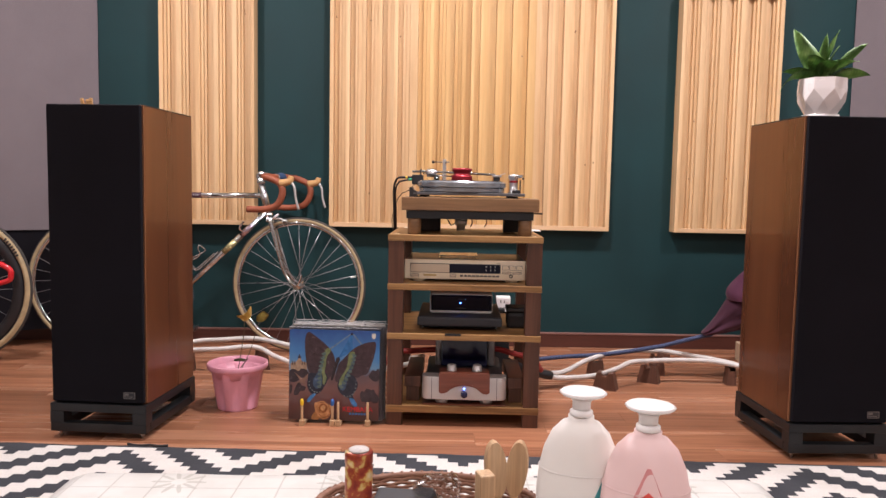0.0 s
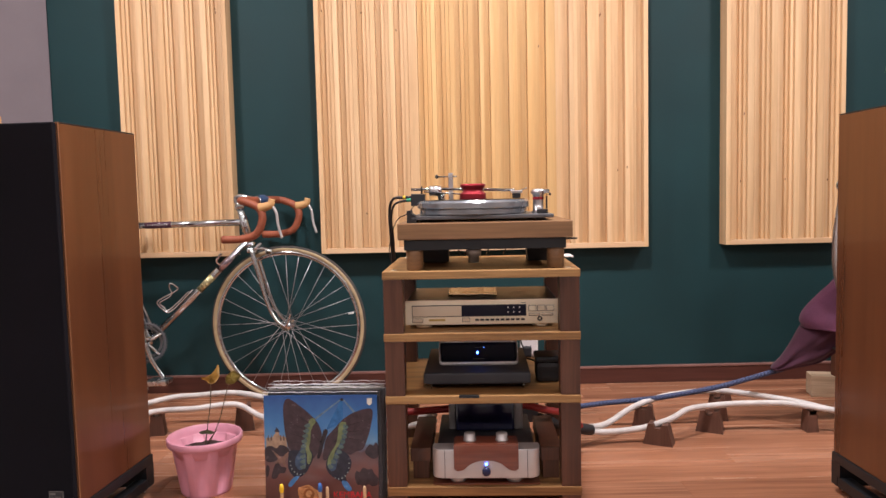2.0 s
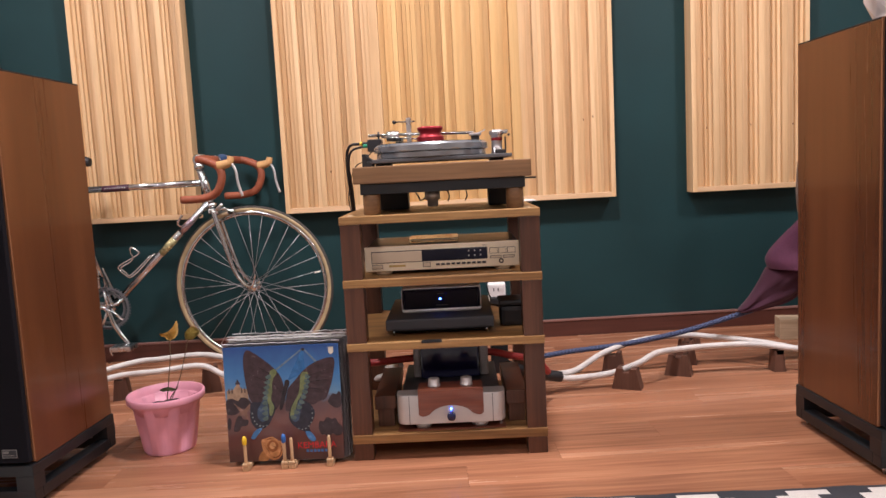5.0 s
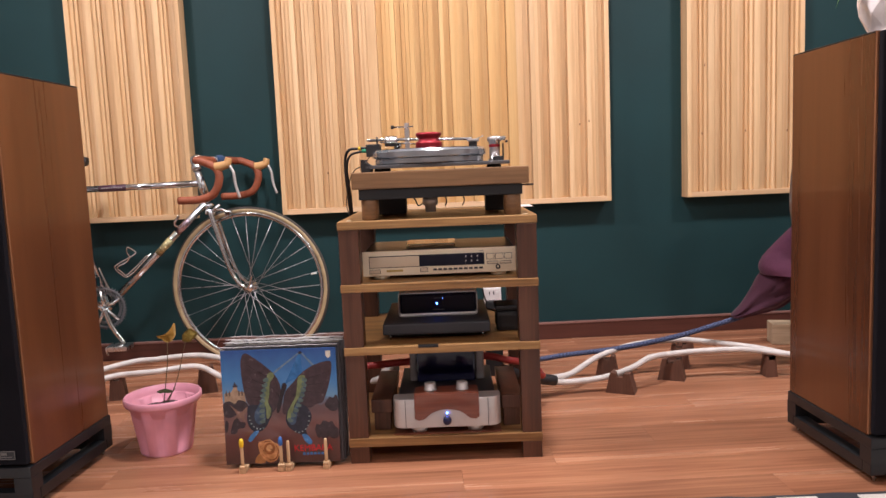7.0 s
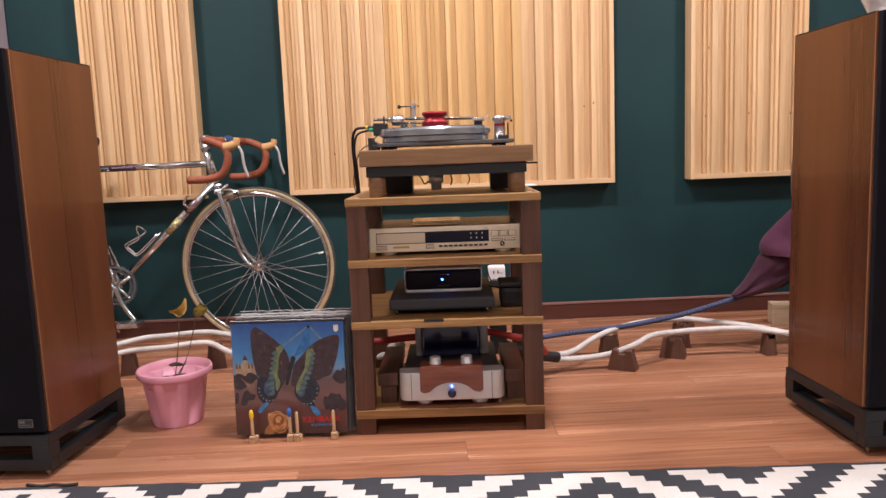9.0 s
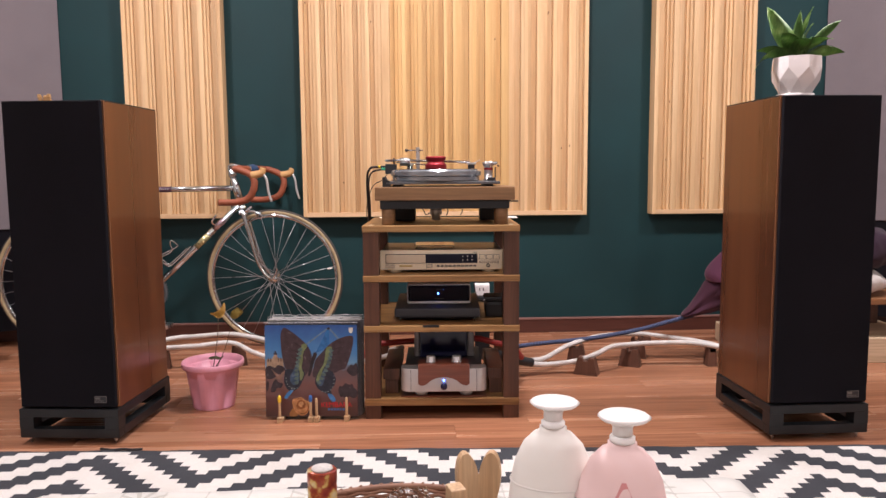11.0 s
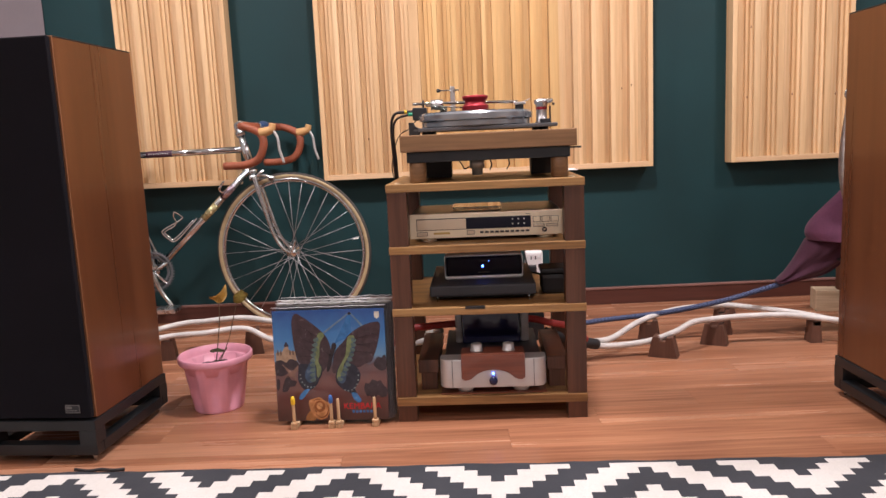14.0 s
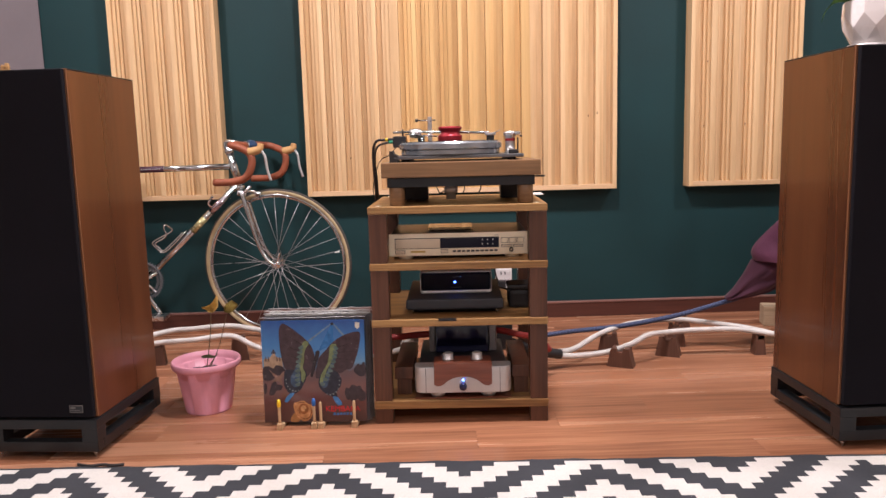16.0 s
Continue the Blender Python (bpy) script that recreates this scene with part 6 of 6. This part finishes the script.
for a, c in zip(grid, grid[1:]):
    for i in range(nx):
        cl.faces.new((a[i], a[i + 1], c[i + 1], c[i])).smooth = True
tc = thing("tablecloth", 0.02, 0.83, 0, 0, "white patterned vinyl tablecloth on the low table", "tablecloth")
part("cloth", cl, lace_mat(), tc)

bk = thing("wicker_basket", 0.032, 0.91, TZ + 0.002, 0, "shallow oval brown wicker basket on the tablecloth", "basket")
M_WICKER = wood("wicker", (0.17, 0.07, 0.04), (0.3, 0.145, 0.09), (0.42, 0.24, 0.16), 0, 60, 0.6, 0.2)
wk = bmesh.new()
for k in range(8):
    z = 0.004 + 0.004 * k
    wk = tube([((0.112 + 0.0025 * k) * math.cos(a), (0.076 + 0.0022 * k) * math.sin(a), z + 0.0012 * math.sin(28 * a + k * math.pi)) for a in (2 * math.pi * i / 112 for i in range(113))], 0.0025, 5, wk, False)
part("woven_wall", wk, M_WICKER, bk, "brown woven rim")
rim = tube([(0.132 * math.cos(a), 0.095 * math.sin(a), 0.036) for a in (2 * math.pi * i / 96 for i in range(97))], 0.0042, 8, None, False)
for k in range(64):
    a = 2 * math.pi * k / 64
    c = Vector((0.132 * math.cos(a), 0.095 * math.sin(a), 0.036))
    d = Vector((-0.132 * math.sin(a), 0.095 * math.cos(a), 0)).normalized()
    rim = tube([c - d * 0.004 + Vector((0, 0, 0.0045)), c + Vector((0.004 * math.cos(a), 0.004 * math.sin(a), 0)), c + d * 0.004 - Vector((0, 0, 0.0045))], 0.0016, 5, rim, True, 2)
part("rim", rim, M_WICKER, bk, "cane rim bound with wrapped strips")
part("base", lathe([(0, 0), (0.11, 0), (0.11, 0.004), (0, 0.004)], 40, m=Matrix.Diagonal((1, 0.7, 1, 1))), M_PLINTH, bk)


def tin_mat():
    m, nt, b = mat("printed_tin", 0.3, 0.3)
    v = mapped(nt, (1, 1, 1))
    n1 = node(nt, "ShaderNodeTexNoise", Scale=70.0, Detail=3.0)
    nt.links.new(v, n1.inputs[0])
    nt.links.new(ramp(nt, n1.outputs[0], [(0.38, (0.2, 0.02, 0.015)), (0.52, (0.32, 0.06, 0.02)), (0.58, (0.55, 0.36, 0.1)), (0.7, (0.6, 0.5, 0.3))]), b.inputs["Base Color"])
    return m


can = thing("tin_tube", -0.048, 0.88, TZ + 0.007, 0, "slim red and gold printed tin standing in the basket", "tin")
part("body", lathe([(0, 0), (0.0145, 0), (0.0155, 0.002), (0.0155, 0.09), (0.0145, 0.092), (0.0158, 0.094), (0.0158, 0.106), (0.0148, 0.1075), (0, 0.1075)], 28), tin_mat(), can)
part("lid", lathe([(0, 0.1077), (0.0118, 0.1077), (0.011, 0.1095), (0, 0.11)], 24), M_WHITECLOTH, can)
for px, tilt, turn in ((0.118, -6, 12), (0.131, 5, -14)):
    pad = thing("wooden_paddle", px, 0.935, TZ + 0.007, turn, "oval pale wooden paddle standing in the basket", "paddle", "paddles")
    ov = [(0.0128 * math.cos(a), 0.068 + 0.034 * math.sin(a)) for a in (2 * math.pi * k / 24 for k in range(24))]
    b = plate(ov, -0.006, 0.006)
    bmesh.ops.transform(b, matrix=pose(0, 0, 0, 0, tilt, 0), verts=b.verts)
    part("blade", b, M_BEECH, pad)
    part("handle", cyl((0, 0, 0), (0.06 * math.sin(radians(tilt)), 0, 0.055), 0.005, 10), M_BEECH, pad)
wb = thing("wooden_block", 0.095, 0.9, TZ + 0.007, 15, "small pale wooden block in the basket", "block")
part("block", box(-0.008, 0.01, -0.01, 0.012, 0, 0.075, 0.002), M_BEECH, wb)
ph = thing("black_box", 0.0, 0.9, TZ + 0.007, -8, "small dark plastic case in the basket", "case")
part("case", box(-0.035, 0.035, -0.04, 0.04, 0, 0.04, 0.004), paint("slate", (0.03, 0.034, 0.042), 0.5), ph)
cr = bmesh.new()
bmesh.ops.create_icosphere(cr, subdivisions=3, radius=0.03)
for v in cr.verts:
    v.co += v.co.normalized() * 0.012 * noise.noise(v.co * 55)
    v.co = Vector((v.co.x, v.co.y, max(-0.02, v.co.z * 0.8)))
wr = thing("plastic_wrapper", 0.045, 0.93, TZ + 0.045, 0, "crumpled clear plastic wrapper in the basket", "wrapper")
part("film", cr, M_FILM, wr)


def bottle(x, y, col, tone, label, mark):
    bt = thing("lotion_bottle", x, y, TZ + 0.002, -12, label, "pump bottle", "lotion bottles")
    BP = [(0, 0), (0.036, 0), (0.043, 0.004), (0.0455, 0.014), (0.048, 0.055), (0.0478, 0.088), (0.0455, 0.112), (0.0405, 0.134), (0.032, 0.152), (0.021, 0.163), (0.0145, 0.1655), (0.0145, 0.17), (0, 0.17)]
    BP = [(r * 0.94, z) for r, z in BP]
    body = lathe(BP, 56)
    for v in body.verts:
        v.co.y *= 0.75
    part("body", body, paint(col, tone, 0.48, 0, 0.04, 8, 0.05), bt)
    seam = lathe([(0.0431, 0.1135), (0.0436, 0.1142), (0.0424, 0.1152)], 56)
    for v in seam.verts:
        v.co.y *= 0.75
    part("shoulder_seam", seam, paint(col + "_seam", tuple(0.97 * q for q in tone), 0.45), bt)
    part("collar", lathe([(0, 0.1702), (0.012, 0.1702), (0.012, 0.175), (0.008, 0.177), (0, 0.177)], 28), M_WHITE, bt)
    part("pump_stem", lathe([(0, 0.177), (0.0095, 0.177), (0.0095, 0.185), (0.013, 0.189), (0, 0.189)], 20), M_WHITE, bt)
    hd = lathe([(0, 0.1892), (0.012, 0.1892), (0.021, 0.192), (0.0235, 0.1945), (0.021, 0.1965), (0, 0.1972)], 32)
    for v in hd.verts:
        v.co.x *= 1.0 if v.co.x < 0 else 1.12
    part("pump_head", hd, M_WHITE, bt)
    for pts, c in mark:
        b = bmesh.new()
        f = b.faces.new([b.verts.new((x_, (-0.0008 if c is M_CORAL else 0.0) - 0.75 * math.sqrt(max(1e-6, float(np.interp(z_, [q[1] for q in BP[1:-1]], [q[0] for q in BP[1:-1]])) ** 2 - x_ ** 2)) - 0.0012, z_)) for x_, z_ in pts])
        g = bmesh.ops.extrude_face_region(b, geom=[f])
        bmesh.ops.translate(b, vec=(0, 0.004, 0), verts=[v for v in g["geom"] if isinstance(v, bmesh.types.BMVert)])
        part("label_shape", b, c, bt)


drop = [(0.012 * math.sin(a), 0.062 - 0.012 * math.cos(a)) for a in (math.pi * k / 8 - math.pi / 2 for k in range(9))][::1]
M_TEAL, M_CORAL, M_PALECORAL = paint("teal_print", (0.05, 0.32, 0.34), 0.35), paint("coral_print", (0.75, 0.1, 0.08), 0.35), paint("pale_coral_print", (0.72, 0.3, 0.3), 0.35)
bottle(0.19, 0.835, "cream_plastic", (0.8, 0.775, 0.725), "cream white pump lotion bottle on the tablecloth", [([(0.014, 0.09), (0.034, 0.085), (0.036, 0.112), (0.032, 0.132), (0.024, 0.112)], M_TEAL)])
bottle(0.247, 0.788, "pink_lotion", (0.82, 0.6, 0.585), "pale pink pump lotion bottle on the tablecloth", [([(-0.02, 0.08), (0.02, 0.08), (0.014, 0.112), (0.002, 0.14), (-0.002, 0.14), (-0.014, 0.112)], M_PALECORAL), ([(0.0, 0.096), (0.009, 0.101), (0.008, 0.112), (0.0, 0.118), (-0.008, 0.112), (-0.009, 0.101)], M_CORAL)])

# ---- floor planks ----
rng = random.Random(5)
PW, PL = 0.128, 1.21
plank = None
for j in range(int((WALL - Y0) / PW) + 1):
    y0 = WALL - 0.017 - (j + 1) * PW
    if y0 < -0.4:
        continue
    x = X0 + 0.002 - rng.uniform(0, PL)
    while x < X1:
        a, c = max(x, X0 + 0.001), min(x + PL, X1 - 0.001)
        if c - a > 0.02:
            if abs(c - a - PL) < 1e-6:
                if plank is None:
                    plank = part("plank", box(0, PL - 0.0005, 0, PW - 0.0005, -0.0055, 0.0), M_FLOOR, floor, at=pose(a, y0, 0))
                else:
                    again(plank, pose(a, y0, 0), floor)
            else:
                part("plank", box(0, c - a - 0.0005, 0, PW - 0.0005, -0.0055, 0.0), M_FLOOR, floor, at=pose(a, y0, 0))
        x += PL
part("far_boards", box(X0, X1, Y0, -0.2915, -0.0055, -0.001), M_FLOOR, floor)
